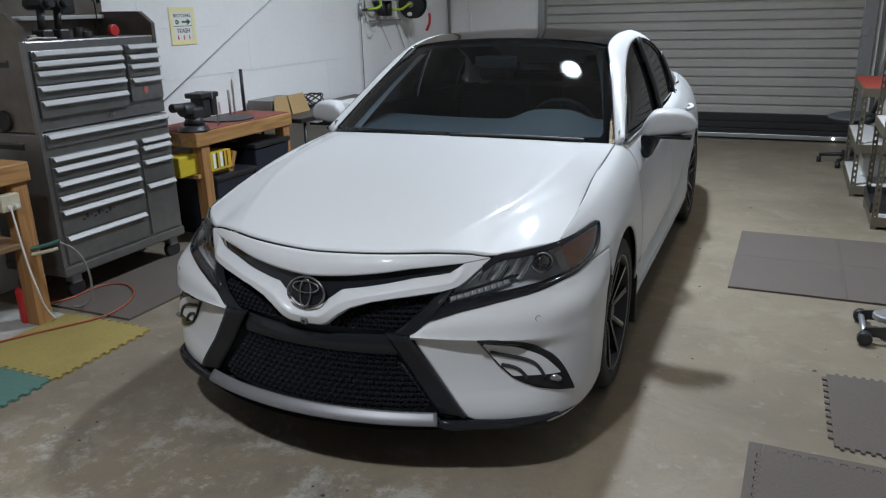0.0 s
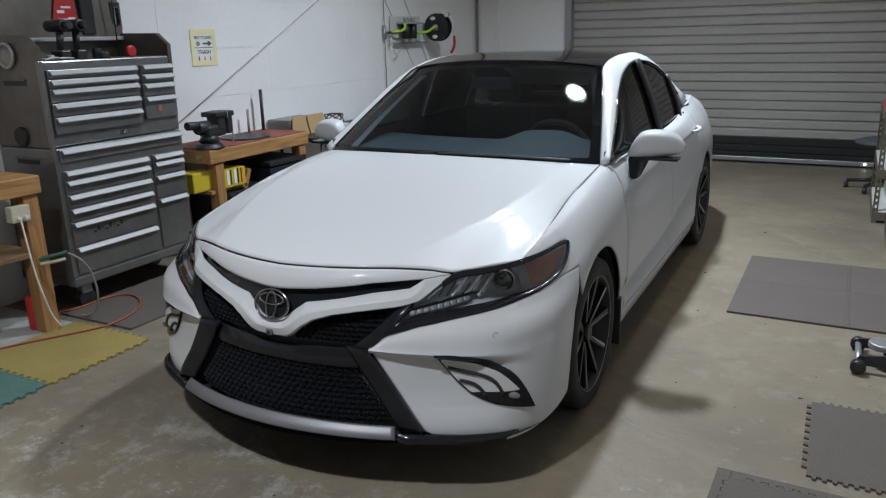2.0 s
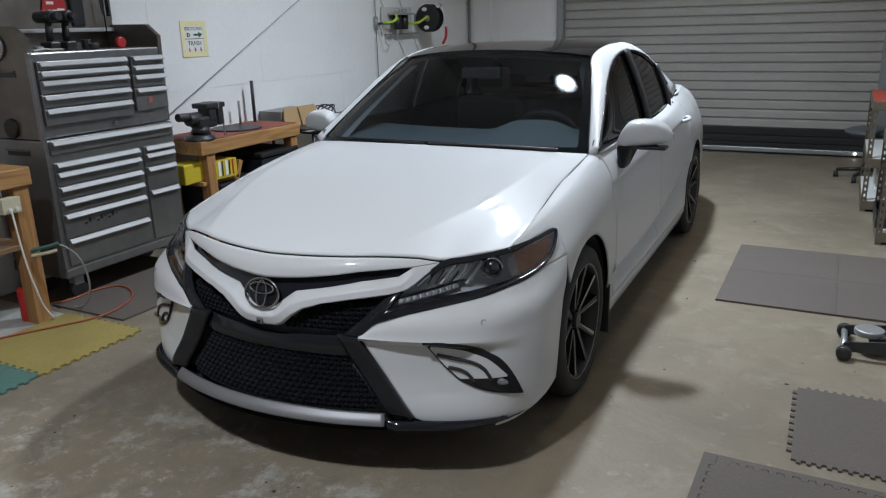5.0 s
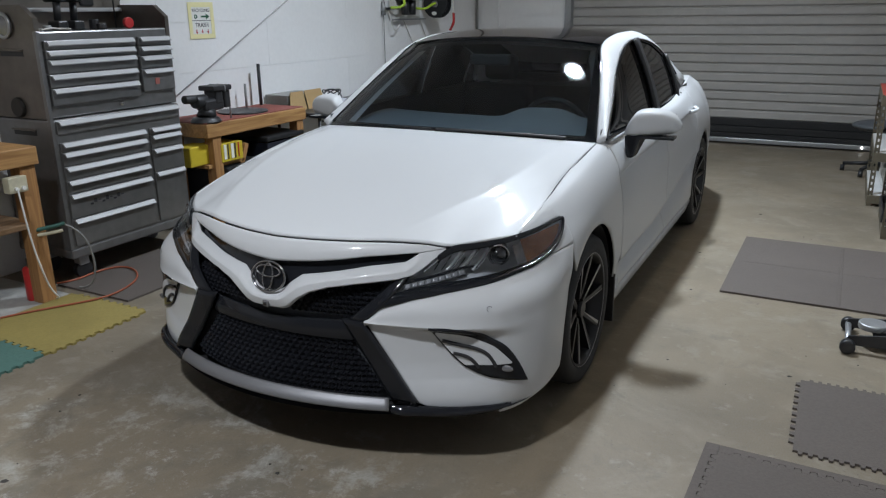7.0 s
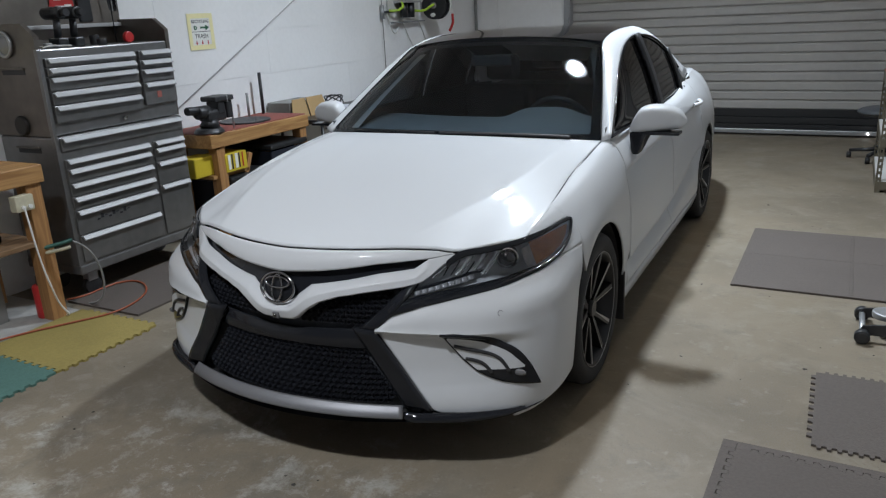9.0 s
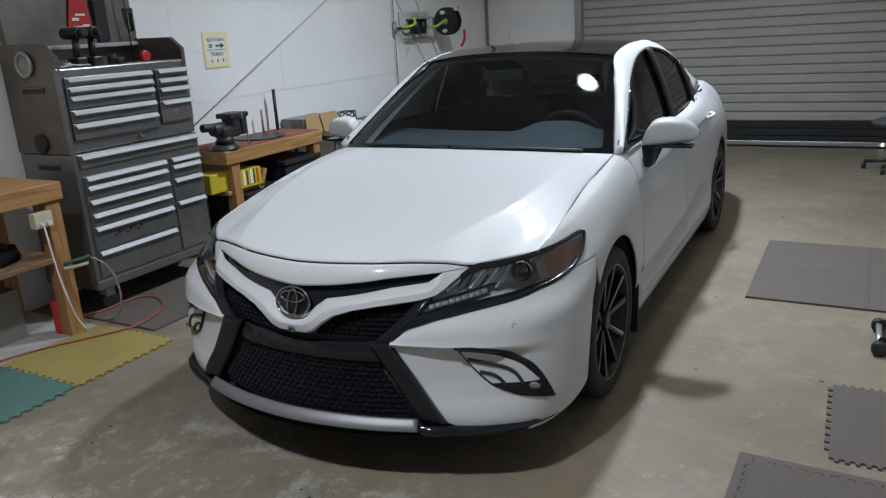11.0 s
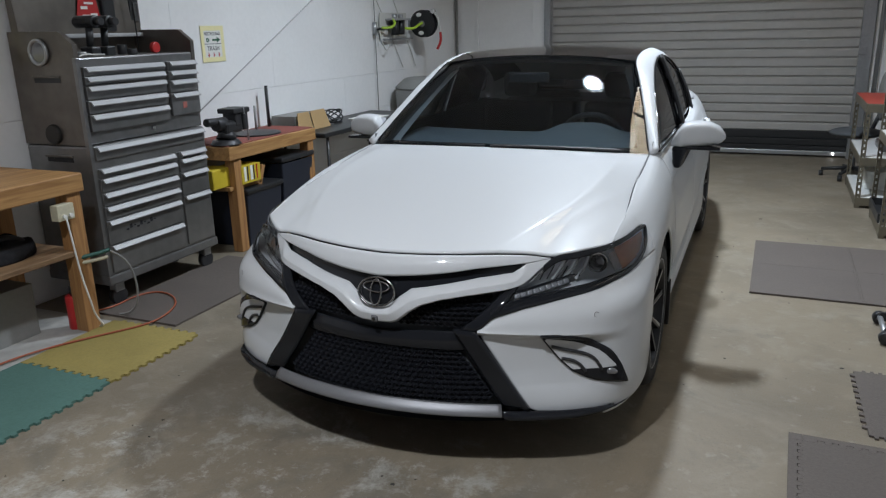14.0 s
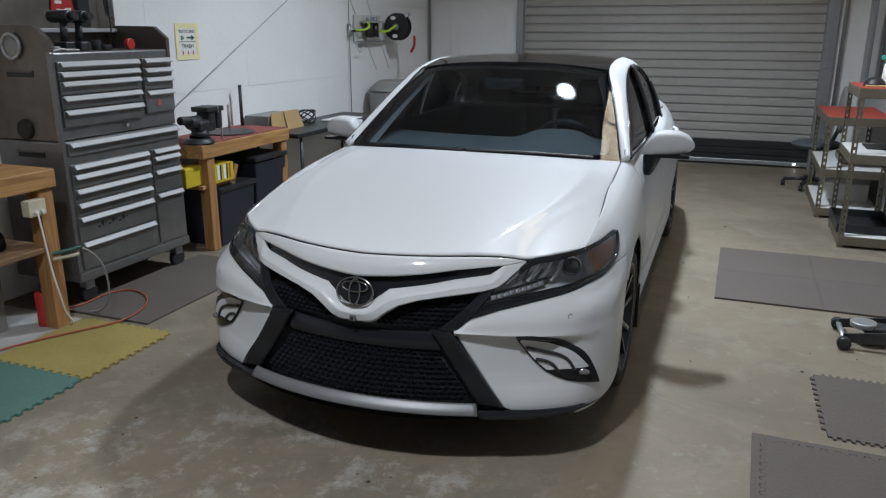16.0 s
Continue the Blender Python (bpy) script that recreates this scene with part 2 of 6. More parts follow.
def concrete():
    """Bare slab: warm grey, large damp-dark patches, pale scuffs, fine grit and dark specks."""
    m = bpy.data.materials.new("worn_concrete")
    m.use_nodes = True
    nt = m.node_tree
    b = nt.nodes["Principled BSDF"]
    tc = nt.nodes.new("ShaderNodeTexCoord")

    def noise_tex(size, detail, lo, hi, rough=.55, distort=0.0):
        n = nt.nodes.new("ShaderNodeTexNoise")
        n.inputs["Scale"].default_value, n.inputs["Detail"].default_value = size, detail
        n.inputs["Roughness"].default_value, n.inputs["Distortion"].default_value = rough, distort
        nt.links.new(tc.outputs["Object"], n.inputs["Vector"])
        r = nt.nodes.new("ShaderNodeMapRange")
        r.inputs[1].default_value, r.inputs[2].default_value = lo, hi
        nt.links.new(n.outputs["Fac"], r.inputs[0])
        return r.outputs[0]

    rgb = nt.nodes.new("ShaderNodeRGB")
    rgb.outputs[0].default_value = (.211, .174, .123, 1)
    col = rgb.outputs[0]
    for fac, amount, to in ((noise_tex(.75, 5, .42, .62, .6, .5), .55, (.122, .101, .071)),
                            (noise_tex(2.6, 6, .50, .72, .65, .8), .50, (.305, .273, .216)),
                            (noise_tex(1.7, 7, .50, .68, .6, .6), .38, (.128, .106, .076)),
                            (noise_tex(5.5, 7, .56, .70, .65, .5), .45, (.115, .10, .08)),
                            (noise_tex(14, 6, .60, .70, .65, .3), .34, (.36, .345, .30)),
                            (noise_tex(4.5, 8, .55, .72, .7, .3), .40, (.33, .312, .262)),
                            (noise_tex(70, 3, .66, .72), .7, (.10, .09, .08)),
                            (noise_tex(160, 2, .35, .75), .35, (.22, .20, .18))):
        mul = nt.nodes.new("ShaderNodeMath")
        mul.operation = "MULTIPLY"
        mul.inputs[1].default_value = amount
        nt.links.new(fac, mul.inputs[0])
        mix = nt.nodes.new("ShaderNodeMix")
        mix.data_type = "RGBA"
        nt.links.new(mul.outputs[0], mix.inputs[0])
        nt.links.new(col, mix.inputs[6])
        mix.inputs[7].default_value = (*to, 1)
        col = mix.outputs[2]
    # scraped and spilled-on patch where people stand before the cars
    mp = nt.nodes.new("ShaderNodeMapping")
    mp.inputs["Location"].default_value = (.08, .60, 0)
    mp.inputs["Scale"].default_value = (.56, .80, 0)
    nt.links.new(tc.outputs["Object"], mp.inputs[0])
    ball = nt.nodes.new("ShaderNodeTexGradient")
    ball.gradient_type = "SPHERICAL"
    nt.links.new(mp.outputs[0], ball.inputs[0])
    worn = nt.nodes.new("ShaderNodeMapRange")
    worn.inputs[1].default_value, worn.inputs[2].default_value = .05, .35
    nt.links.new(ball.outputs["Fac"], worn.inputs[0])
    for fac, amount, to in ((noise_tex(2.4, 8, .47, .60, .7, .4), .55, (.115, .105, .088)), (noise_tex(3.6, 9, .52, .64, .78, .3), .75, (.36, .35, .315)), (noise_tex(9, 8, .56, .66, .8, .2), .6, (.42, .41, .38))):
        mul = nt.nodes.new("ShaderNodeMath")
        mul.operation = "MULTIPLY"
        nt.links.new(fac, mul.inputs[0])
        nt.links.new(worn.outputs[0], mul.inputs[1])
        mix = nt.nodes.new("ShaderNodeMix")
        mix.data_type = "RGBA"
        cap_at = nt.nodes.new("ShaderNodeMath")
        cap_at.operation = "MULTIPLY"
        cap_at.inputs[1].default_value = amount
        nt.links.new(mul.outputs[0], cap_at.inputs[0])
        nt.links.new(cap_at.outputs[0], mix.inputs[0])
        nt.links.new(col, mix.inputs[6])
        mix.inputs[7].default_value = (*to, 1)
        col = mix.outputs[2]
    b.inputs["Specular IOR Level"].default_value = .3
    nt.links.new(col, b.inputs["Base Color"])
    rr = nt.nodes.new("ShaderNodeMapRange")
    rr.inputs[3].default_value, rr.inputs[4].default_value = .42, .66
    nt.links.new(noise_tex(1.6, 5, .3, .7), rr.inputs[0])
    nt.links.new(rr.outputs[0], b.inputs["Roughness"])
    bp = nt.nodes.new("ShaderNodeBump")
    bp.inputs["Strength"].default_value, bp.inputs["Distance"].default_value = .25, .003
    nt.links.new(noise_tex(45, 5, .3, .7), bp.inputs["Height"])
    nt.links.new(bp.outputs[0], b.inputs["Normal"])
    return m


CONCRETE = concrete()
WALL_WHITE = material("white_painted_wall", (0.85, 0.85, 0.85), 0.55, grain=0.06, grain_size=25, blotch=0.1, blotch_size=1.5, bump=0.12, bump_size=40)
SHUTTER_GREY = material("galvanised_shutter", (0.44, 0.425, 0.405), 0.5, 0.15, grain=0.12, grain_size=15, blotch=0.2, blotch_size=1.0)
STEEL = material("galvanised_steel", (0.40, 0.41, 0.42), 0.42, 0.7, grain=0.2, grain_size=40)
# unseen ceiling, kept pale so it bounces light into the shadows
CEILING = material("pale_bounce_ceiling", (0.72, 0.72, 0.73), 0.9, grain=0.1)
X0, X1, Y0, Y1, TOP = -2.80, 2.52, -5.0, 7.62, 5.2

bm = bmesh.new()
box(bm, X0 - .2, Y0 - .2, -.12, X1 + .2, Y1 + .2, 0)
tagged(part("floor", bm, CONCRETE), "worn stained bare concrete garage floor", "floor", kind="structure")
bm = bmesh.new()
box(bm, X0 - .2, Y0 - .2, TOP, X1 + .2, Y1 + .2, TOP + .1)
tagged(part("ceiling", bm, CEILING), "high unseen ceiling, pale to bounce fill light", "ceiling", kind="structure")


# right wall toned down to grey so less light bounces onto the car
WALL_GREY = material("bounce_cut_grey_wall", (0.46, 0.46, 0.465), 0.6, grain=0.06, grain_size=25, blotch=0.1, blotch_size=1.5, bump=0.12, bump_size=40)
# for the unseen front wall: dark to hold back fill and pale reflections
WALL_DARK = material("fill_cutting_dark_wall", (0.10, 0.10, 0.105), 0.7, grain=0.1, grain_size=25, blotch=0.2, blotch_size=1.5)
# upper courses out of view, paled to send more light down
UPPER = material("pale_bounce_upper", (0.55, 0.55, 0.56), 0.9, grain=0.2, grain_size=8)


def panelled_wall(name, along, at, a0, a1, z0, z1, face, label, course=.374, length=2.4, back=.18, paint=None):
    """Wall of long painted courses with thin joints; face +1/-1 is the way it looks along the other axis."""
    def m(p, q, depth0, depth1):
        d0, d1 = sorted((at - face * depth0, at - face * depth1))
        return (d0, p[0], p[1], d1, q[0], q[1]) if along == "y" else (p[0], d0, p[1], q[0], d1, q[1])
    paint = paint or WALL_WHITE
    bm = bmesh.new()
    b = m((a0, z0), (a1, z1), .008, back)
    box(bm, *b)
    w = tagged(part(name, bm, paint), label, "wall", kind="structure")
    z, row = z0, 0
    while z < z1 - .01:
        zt = min(z + course, z1)
        a = a0 - (length / 2 if row % 2 else 0)
        while a < a1 - .01:
            p, q = max(a, a0), min(a + length, a1)
            if q - p > .02:
                bm = bmesh.new()
                box(bm, *m((p + .001, z + .0012), (q - .001, zt - .0012), 0, .007))
                part("panel", bm, paint if z < 2.9 or paint is WALL_DARK else UPPER, w)
            a += length
        z, row = zt, row + 1
    return w


panelled_wall("wall_left", "y", X0, Y0, Y1, 0, TOP, 1, "white painted block wall with faint joints")
panelled_wall("wall_back_left", "x", Y1, X0 - .18, -1.52, 0, TOP, -1, "white painted wall beside the roller shutter", length=1.26)
panelled_wall("wall_back_right", "x", Y1, 2.20, X1 + .18, 0, TOP, -1, "white painted wall beside the roller shutter")
panelled_wall("wall_above_shutter", "x", Y1, -1.52, 2.20, 3.3, TOP, -1, "white painted wall above the roller shutter")
panelled_wall("wall_right", "y", X1, Y0, Y1, 0, TOP, -1, "block wall behind the shelving, greyed to cut bounce light", paint=WALL_GREY)
panelled_wall("wall_front", "x", Y0, X0 - .18, X1 + .18, 0, TOP, 1, "unseen closing wall, darkened to cut front fill and reflections", paint=WALL_DARK)

# roller shutter: rolled ribs, rubber skirt, aluminium bottom bar
sh = thing("roller_shutter", 0, Y1 + .06, 0, 0, "grey ribbed steel roller shutter, closed", "shutter", kind="structure")
z, k = .30, 0
while z < 3.3:
    prof = [(.0, 0), (.012, .012), (.012, .080), (.0, .092), (-.010, .0945), (-.010, .1035), (0, .106)]
    vs = [(x, -d, z + dz) for x in (-1.46, 2.13) for d, dz in prof]
    n = len(prof)
    mesh("slat", vs, [(i, n + i, n + i + 1, i + 1) for i in range(n - 1)], SHUTTER_GREY, sh)
    z += .106
for z0, z1, d in ((.215, .30, .02), (.135, .21, .035), (.075, .13, .03)):
    box_part("rubber_skirt", -1.46, -d, z0, 2.13, .02, z1, RUBBER, sh, bevel=.008)
box_part("bottom_bar", -1.46, -.055, .022, 2.10, .01, .072, STEEL, sh, "bare aluminium bottom bar", bevel=.006)
for x0, x1 in ((-1.54, -1.46), (2.09, 2.22)):
    box_part("guide_rail", x0, -.12, 0, x1, .02, 3.3, STEEL, sh, bevel=.006)
box_part("latch", 2.08, -.14, 1.18, 2.16, -.10, 1.26, STEEL, sh)
box_part("latch", -1.52, -.15, 1.34, -1.47, -.12, 1.42, STEEL, sh)
pipe = cyl_part("conduit", (2.28, Y1 - .05, 0), (2.28, Y1 - .05, 5.1), .022, STEEL)
tagged(pipe, "grey steel conduit pipe running up the wall", "pipe")
wm = thing("window_1", X1 - .02, 6.2, 0, 0, "dark window pane in a grey frame", "window", kind="structure")
box_part("pane", -.005, -.9, 1.12, .012, .75, 2.4, ROOF_BLACK, wm)
for y0, y1, z0, z1 in ((-.95, .8, 1.06, 1.12), (-.95, .8, 2.4, 2.46), (-.95, -.9, 1.12, 2.4), (.75, .8, 1.12, 2.4)):
    box_part("window_frame", -.02, y0, z0, .016, y1, z1, STEEL, wm)

# yellowed translucent skylight strip in the ceiling, streaked with grime
def skylight_panel():
    m = glow("yellowed_fibreglass", (1.0, 0.90, 0.70), 7.0)
    nt = m.node_tree
    tc = nt.nodes.new("ShaderNodeTexCoord")
    mp = nt.nodes.new("ShaderNodeMapping")
    mp.inputs["Scale"].default_value = (9, .6, 1)
    n = nt.nodes.new("ShaderNodeTexNoise")
    n.inputs["Scale"].default_value, n.inputs["Detail"].default_value = 1.6, 5
    r = nt.nodes.new("ShaderNodeValToRGB")
    r.color_ramp.elements[0].position, r.color_ramp.elements[1].position = .35, .62
    r.color_ramp.elements[0].color, r.color_ramp.elements[1].color = (.74, .58, .38, 1), (1, .92, .76, 1)
    nt.links.new(tc.outputs["Object"], mp.inputs[0])
    nt.links.new(mp.outputs[0], n.inputs["Vector"])
    nt.links.new(n.outputs["Fac"], r.inputs[0])
    nt.links.new(r.outputs[0], nt.nodes["Principled BSDF"].inputs["Emission Color"])
    return m


sk = thing("skylight_1", 0, 0, TOP, 0, "yellowed translucent skylight strip in the ceiling", "skylight", kind="structure")
box_part("sheet", 1.15, 1.4, -.03, 1.62, 4.75, -.012, skylight_panel(), sk, bevel=0)
for x0, y0, x1, y1 in ((1.10, 1.35, 1.15, 4.80), (1.62, 1.35, 1.67, 4.80), (1.15, 1.35, 1.62, 1.40), (1.15, 4.75, 1.62, 4.80), (1.15, 3.62, 1.62, 3.70)):
    box_part("frame", x0, y0, -.06, x1, y1, -.001, STEEL, sk)

# round ceiling lamps
BULB = glow("lamp_glow", (0.95, 0.98, 1.0), 18.0)
RING = glow("lamp_rim_glow", (0.75, 0.9, 1.0), 9.0)
LAMP_WHITE = material("lamp_enamel", (0.75, 0.75, 0.75), 0.4, grain=0.05)
for lx, ly, lz, lw, ls, lc in LAMPS:
    la = thing("ceiling_lamp", lx, ly, lz, 0, "round white LED high-bay lamp, lit", "lamp", "ceiling lamps")
    cyl_part("housing", (0, 0, .0), (0, 0, .09), .21, LAMP_WHITE, la, r1=.10, seg=40)
    cyl_part("reflector", (0, 0, -.022), (0, 0, -.001), .185, RING, la, r1=.15, seg=40)
    cyl_part("diffuser", (0, 0, -.028), (0, 0, -.023), .13, BULB, la, seg=40)
    cyl_part("rod", (0, 0, .09), (0, 0, TOP - lz), .012, STEEL, la)


# ---- the car: nose at y = 0, +x is its driver's side ----
CAR = thing("car", 0, 0, 0, 0.75, "pearl white four-door sedan with a black roof, parked on the concrete", "car")

# Front end as a round shell about a centre 1.02 m behind the nose: radius by angle and height.
SHELL_Z = [.16, .26, .40, .54, .60, .70, .80, .86]
SHELL_A = [0, 15, 30, 40, 47, 55, 70, 90]
SHELL_R = [[1.04, 1.05, 1.06, 1.09, 1.10, 1.07, .955, .895],
           [1.075, 1.075, 1.085, 1.115, 1.122, 1.085, .965, .905],
           [1.04, 1.045, 1.06, 1.098, 1.118, 1.088, .97, .918],
           [1.02, 1.03, 1.05, 1.085, 1.105, 1.078, .972, .92],
           [1.02, 1.028, 1.045, 1.070, 1.092, 1.068, .97, .918],
           [.985, .985, .985, .995, 1.005, 1.0, .95, .905],
           [.935, .935, .93, .932, .935, .925, .895, .872],
           [.86, .86, .86, .86, .86, .86, .85, .835]]
SHELL_COLS = [spline(SHELL_A, r) for r in SHELL_R]
SHELL_AT = {}


def shell(a, z, out=0.0):
    """The point of the front shell at angle a (degrees, + to the driver's side) and height z, moved outwards."""
    key = round(abs(a), 3)
    if key not in SHELL_AT:
        SHELL_AT[key] = spline(SHELL_Z, [c(abs(a)) for c in SHELL_COLS])
    r = float(SHELL_AT[key](z)) + out
    return (r * math.sin(radians(a)), 1.02 - r * math.cos(radians(a)), z)


hood_line = spline([0, 8, 18, 28, 34.5, 38, 45, 55], [.799, .801, .802, .799, .790, .780, .785, .790])
slot_top = line([0, 3, 9.5, 16, 21.5, 32.5, 38], [.719, .722, .731, .743, .755, .766, .776])
v_top = line([0, 3, 5, 7.5, 16, 22, 29.5, 32.5, 38], [.615, .622, .650, .680, .703, .721, .733, .764, .774])
v_low = line([0, 3.5, 5, 7.5, 10, 14, 19, 27.5, 31, 34.5, 38], [.550, .553, .563, .600, .628, .650, .664, .680, .692, .735, .771])
lamp_low = line([21.4, 24.6, 30.5, 37, 43.7, 48.6, 51.2, 56, 61.6, 65.4, 68, 70.5, 72.2], [.548, .598, .627, .646, .662, .674, .681, .690, .707, .724, .745, .775, .801])
lamp_top = spline([27.2, 30, 34.3, 38.6, 44.4, 51.4, 59.7, 66, 72.2], [.655, .690, .734, .774, .782, .786, .794, .800, .804])
crease = spline([21.4, 24, 32.5, 42, 50, 60, 72], [.547, .545, .537, .527, .524, .54, .56])
cheek_low = line([31.5, 33, 40, 48.6, 50.2, 51.6, 54.6, 58, 64], [.252, .238, .230, .228, .196, .197, .205, .225, .258])
arch_at = line([.19, .215, .25, .42, .56, .67, .72], [56, 60, 64.5, 66, 68, 72, 74])


def crease_out(a):
    """How far the bumper's crease stands proud."""
    return .025 * math.exp(-((a - 29) / 15) ** 2) * (1 - step((a - 40) / 10))


def cheek_in(a, z):
    """How far the bumper corner is set in below its crease."""
    d = max(0.0, crease(a) - z)
    s = min(1.0, d / (.022 + .0012 * max(0.0, a - 24)))
    s = s * s * (3 - 2 * s)
    low = min(1.0, max(0.0, (z - .235) / .10))
    return (.030 * math.exp(-((a - 40) / (11 if a < 40 else 8)) ** 2) * (.35 + .65 * low) + crease_out(a)) * s - crease_out(a)


def bumper_upper(u, v):
    """From the crease up to the headlight, and back to the wheel arch."""
    lo = crease(21.4 + 46.6 * u)
    top = 21.4 + 50.8 * u
    hi = max(lo + .004, min(lamp_low(top), .704) if top < 59.5 else .704)
    z = lo + (hi - lo) * v
    a = 21.4 + (46.6 + 4.2 * v) * u
    return shell(a, z, crease_out(a) * (1 - v) ** 1.6 + .004 * math.sin(math.pi * v) ** 2)


hood_ridge = spline([0, .186, .316, .496, .75, 1], [.46, .61, .70, .772, .805, .82])


def hood_point(u, v):
    """u across (-1..1), v from the nose to the cowl."""
    s = abs(u)
    a = 55 * u
    fx, fy, fz = shell(a, hood_line(abs(a)) + .0032)
    side = spline([0, .3, .6, .85, 1], [(.765, .46, .790), (.775, .72, .850), (.759, 1.03, .904), (.757, 1.30, .945), (.752, 1.50, .966)])(v)
    bx, by, bz = .745 * u, 1.36 + .14 * s ** 2.2, .992 - .027 * s * s
    g = 1 - (1 - v) ** 1.75
    x = fx + (bx - fx) * v
    y = fy + (by - fy) * v
    z = fz + (bz - fz) * g
    rise = math.sin(math.pi * min(1, v * 1.02)) ** .6
    d = s - hood_ridge(v)
    z += (.017 * math.exp(-(math.sqrt(d * d + .00006) - .0077) / (.15 if d < 0 else .075)) - .004) * rise
    d = s - (.556 + .748 * v)
    z += .0052 * math.exp(-math.sqrt(d * d + .0002) / .055) * max(0.0, math.sin(math.pi * min(1.0, v / .62)))
    z -= .0035 * (1 + math.tanh((s - .105 - .51 * v) / .045)) * min(1.0, max(0.0, (v - .35) / .3)) * rise * max(0.0, 1 - s / .8)
    w = max(0.0, (s - .72) / .28) ** 1.5
    sx, sy, sz = side
    sx = math.copysign(sx, u)
    return (x + (sx - x) * w, y + (sy - y) * w, z + (sz - z) * w)


hood = grid("hood", hood_point, 150, 72, PAINT, CAR, thick=0.006, u0=-1)

# dark cords drawn in the gap beside the hood, for its shade
for side in (-1, 1):
    tube("shut_line_shade", [(p[0] + side * .0045, p[1], p[2] - .0035) for p in (hood_point(side, .03 + .96 * i / 19) for i in range(20))], .0034, SATIN_BLACK, CAR, "black cord drawing the shade in the shut-line gap")

# nose band over the emblem slot, with its wing ends beside the headlights
grid("nose_panel", lambda u, v: shell(38 * u, slot_top(38 * abs(u)) + (hood_line(38 * abs(u)) - .004 - slot_top(38 * abs(u))) * v,
                                      .002 + (.004 * math.sin(math.pi * v) - .002) * max(0.0, 1 - (abs(u) / .85) ** 6)), 96, 8, PAINT, CAR, thick=0.012, u0=-1)


v_profile = line([0, .12, .55, .66, 1], [0, .014, .020, .016, -.010])


def v_bar(u, v):
    a = 38 * u
    lo, hi = v_low(abs(a)), v_top(abs(a))
    k = min(1.0, max(0.0, (abs(a) - 29) / 4))
    k = k * k * (3 - 2 * k)
    bulge = (v_profile(v) - .012 * math.exp(-(a / 9) ** 2)) * (1 - k) + .006 * k
    return shell(a, lo + (hi - lo) * v, bulge - .004)


grid("grille_bar", v_bar, 152, 24, PAINT, CAR, "white V-shaped grille bar", thick=0.02, u0=-1)
grid("grille_slot", lambda u, v: shell(32.5 * u, v_top(32.5 * abs(u)) - .01 + (slot_top(32.5 * abs(u)) + .015 - v_top(32.5 * abs(u))) * v, -.026), 60, 4, GLOSS_BLACK, CAR, u0=-1)
grid("grille_backing", lambda u, v: shell(34 * u, .23 + .47 * v, -.065), 60, 20, GRILLE_BACK, CAR, u0=-1)

# honeycomb mesh in the grille openings
def honeycomb(name, inside, z0, z1, amax, cell=.030):
    vs, fs = [], []
    rows = int((z1 - z0) / (cell * .75))
    for i in range(rows + 1):
        z = z0 + i * cell * .75
        step = math.degrees(cell * 1.15 / 1.03)
        n = int(amax / step)
        for j in range(-n - 1, n + 1):
            a = (j + (.5 if i % 2 else 0)) * step
            if not inside(abs(a), z):
                continue
            k = len(vs)
            for s, o in ((1.0, -.050), (.84, -.037), (.74, -.037), (.58, -.056)):
                for h in range(6):
                    t = math.pi / 6 + h * math.pi / 3
                    vs.append(shell(a + step * .54 * s * math.cos(t), z + cell * .48 * s * math.sin(t), o))
            for r in range(3):
                for h in range(6):
                    h2 = (h + 1) % 6
                    fs.append((k + r * 6 + h, k + r * 6 + h2, k + r * 6 + 6 + h2, k + r * 6 + 6 + h))
    return tagged(mesh(name, vs, fs, GRILLE, CAR, "black honeycomb grille mesh"), kind="stuff")


honeycomb("lower_mesh", lambda a, z: a < 17.5 + (.46 - z) * 38, .275, .455, 30, .024)
honeycomb("upper_mesh", lambda a, z: 5 < a < 25 and .535 < z < v_low(a) - .006, .535, .69, 30, .023)

# glossy chin across the grille and frame down each side of it
grid("grille_chin", lambda u, v: shell(22.6 * u, (.452 if abs(u) < .8 else .452 + .02 * (abs(u) - .8) * 5) + (.064 + .018 * abs(u)) * v, -.038 + .008 * math.sin(math.pi * v)), 60, 8, GLOSS_BLACK, CAR, thick=0.02, u0=-1)
for mir in (False, True):
    grid("grille_frame", lambda u, v: shell(21.4 + 10.1 * u - 4.6 * (1 - v), .545 - .29 * u, -.004 - .03 * (1 - v)), 14, 6, GLOSS_BLACK, CAR, thick=0.02, mirror=mir, flip=True)
    grid("grille_frame", lambda u, v: shell(21.5 + 9.0 * u - 3.6 * (1 - v) * (1 - .6 * u), .535 + .155 * u, -.006 - .02 * (1 - v)), 8, 4, GLOSS_BLACK, CAR, thick=0.015, mirror=mir)


def cheek(u, v):
    """The bumper's corner below its crease, set in around the fog lamp."""
    z0, z1 = cheek_low(31.5 + 32.5 * u), crease(21.4 + 46.6 * u)
    z = z0 + (z1 - z0) * v
    left = 31.5 - 10.1 * v
    right = arch_at(z) + (68 - arch_at(z1)) * v
    a = left + (right - left) * u
    return shell(a, z, -cheek_in(a, z))


def bumper_side(u, w):
    """Corner and upper part in one skin."""
    return cheek(u, min(1.0, w / .7)) if w <= .7 else bumper_upper(u, min(1.0, (w - .7) / .3))


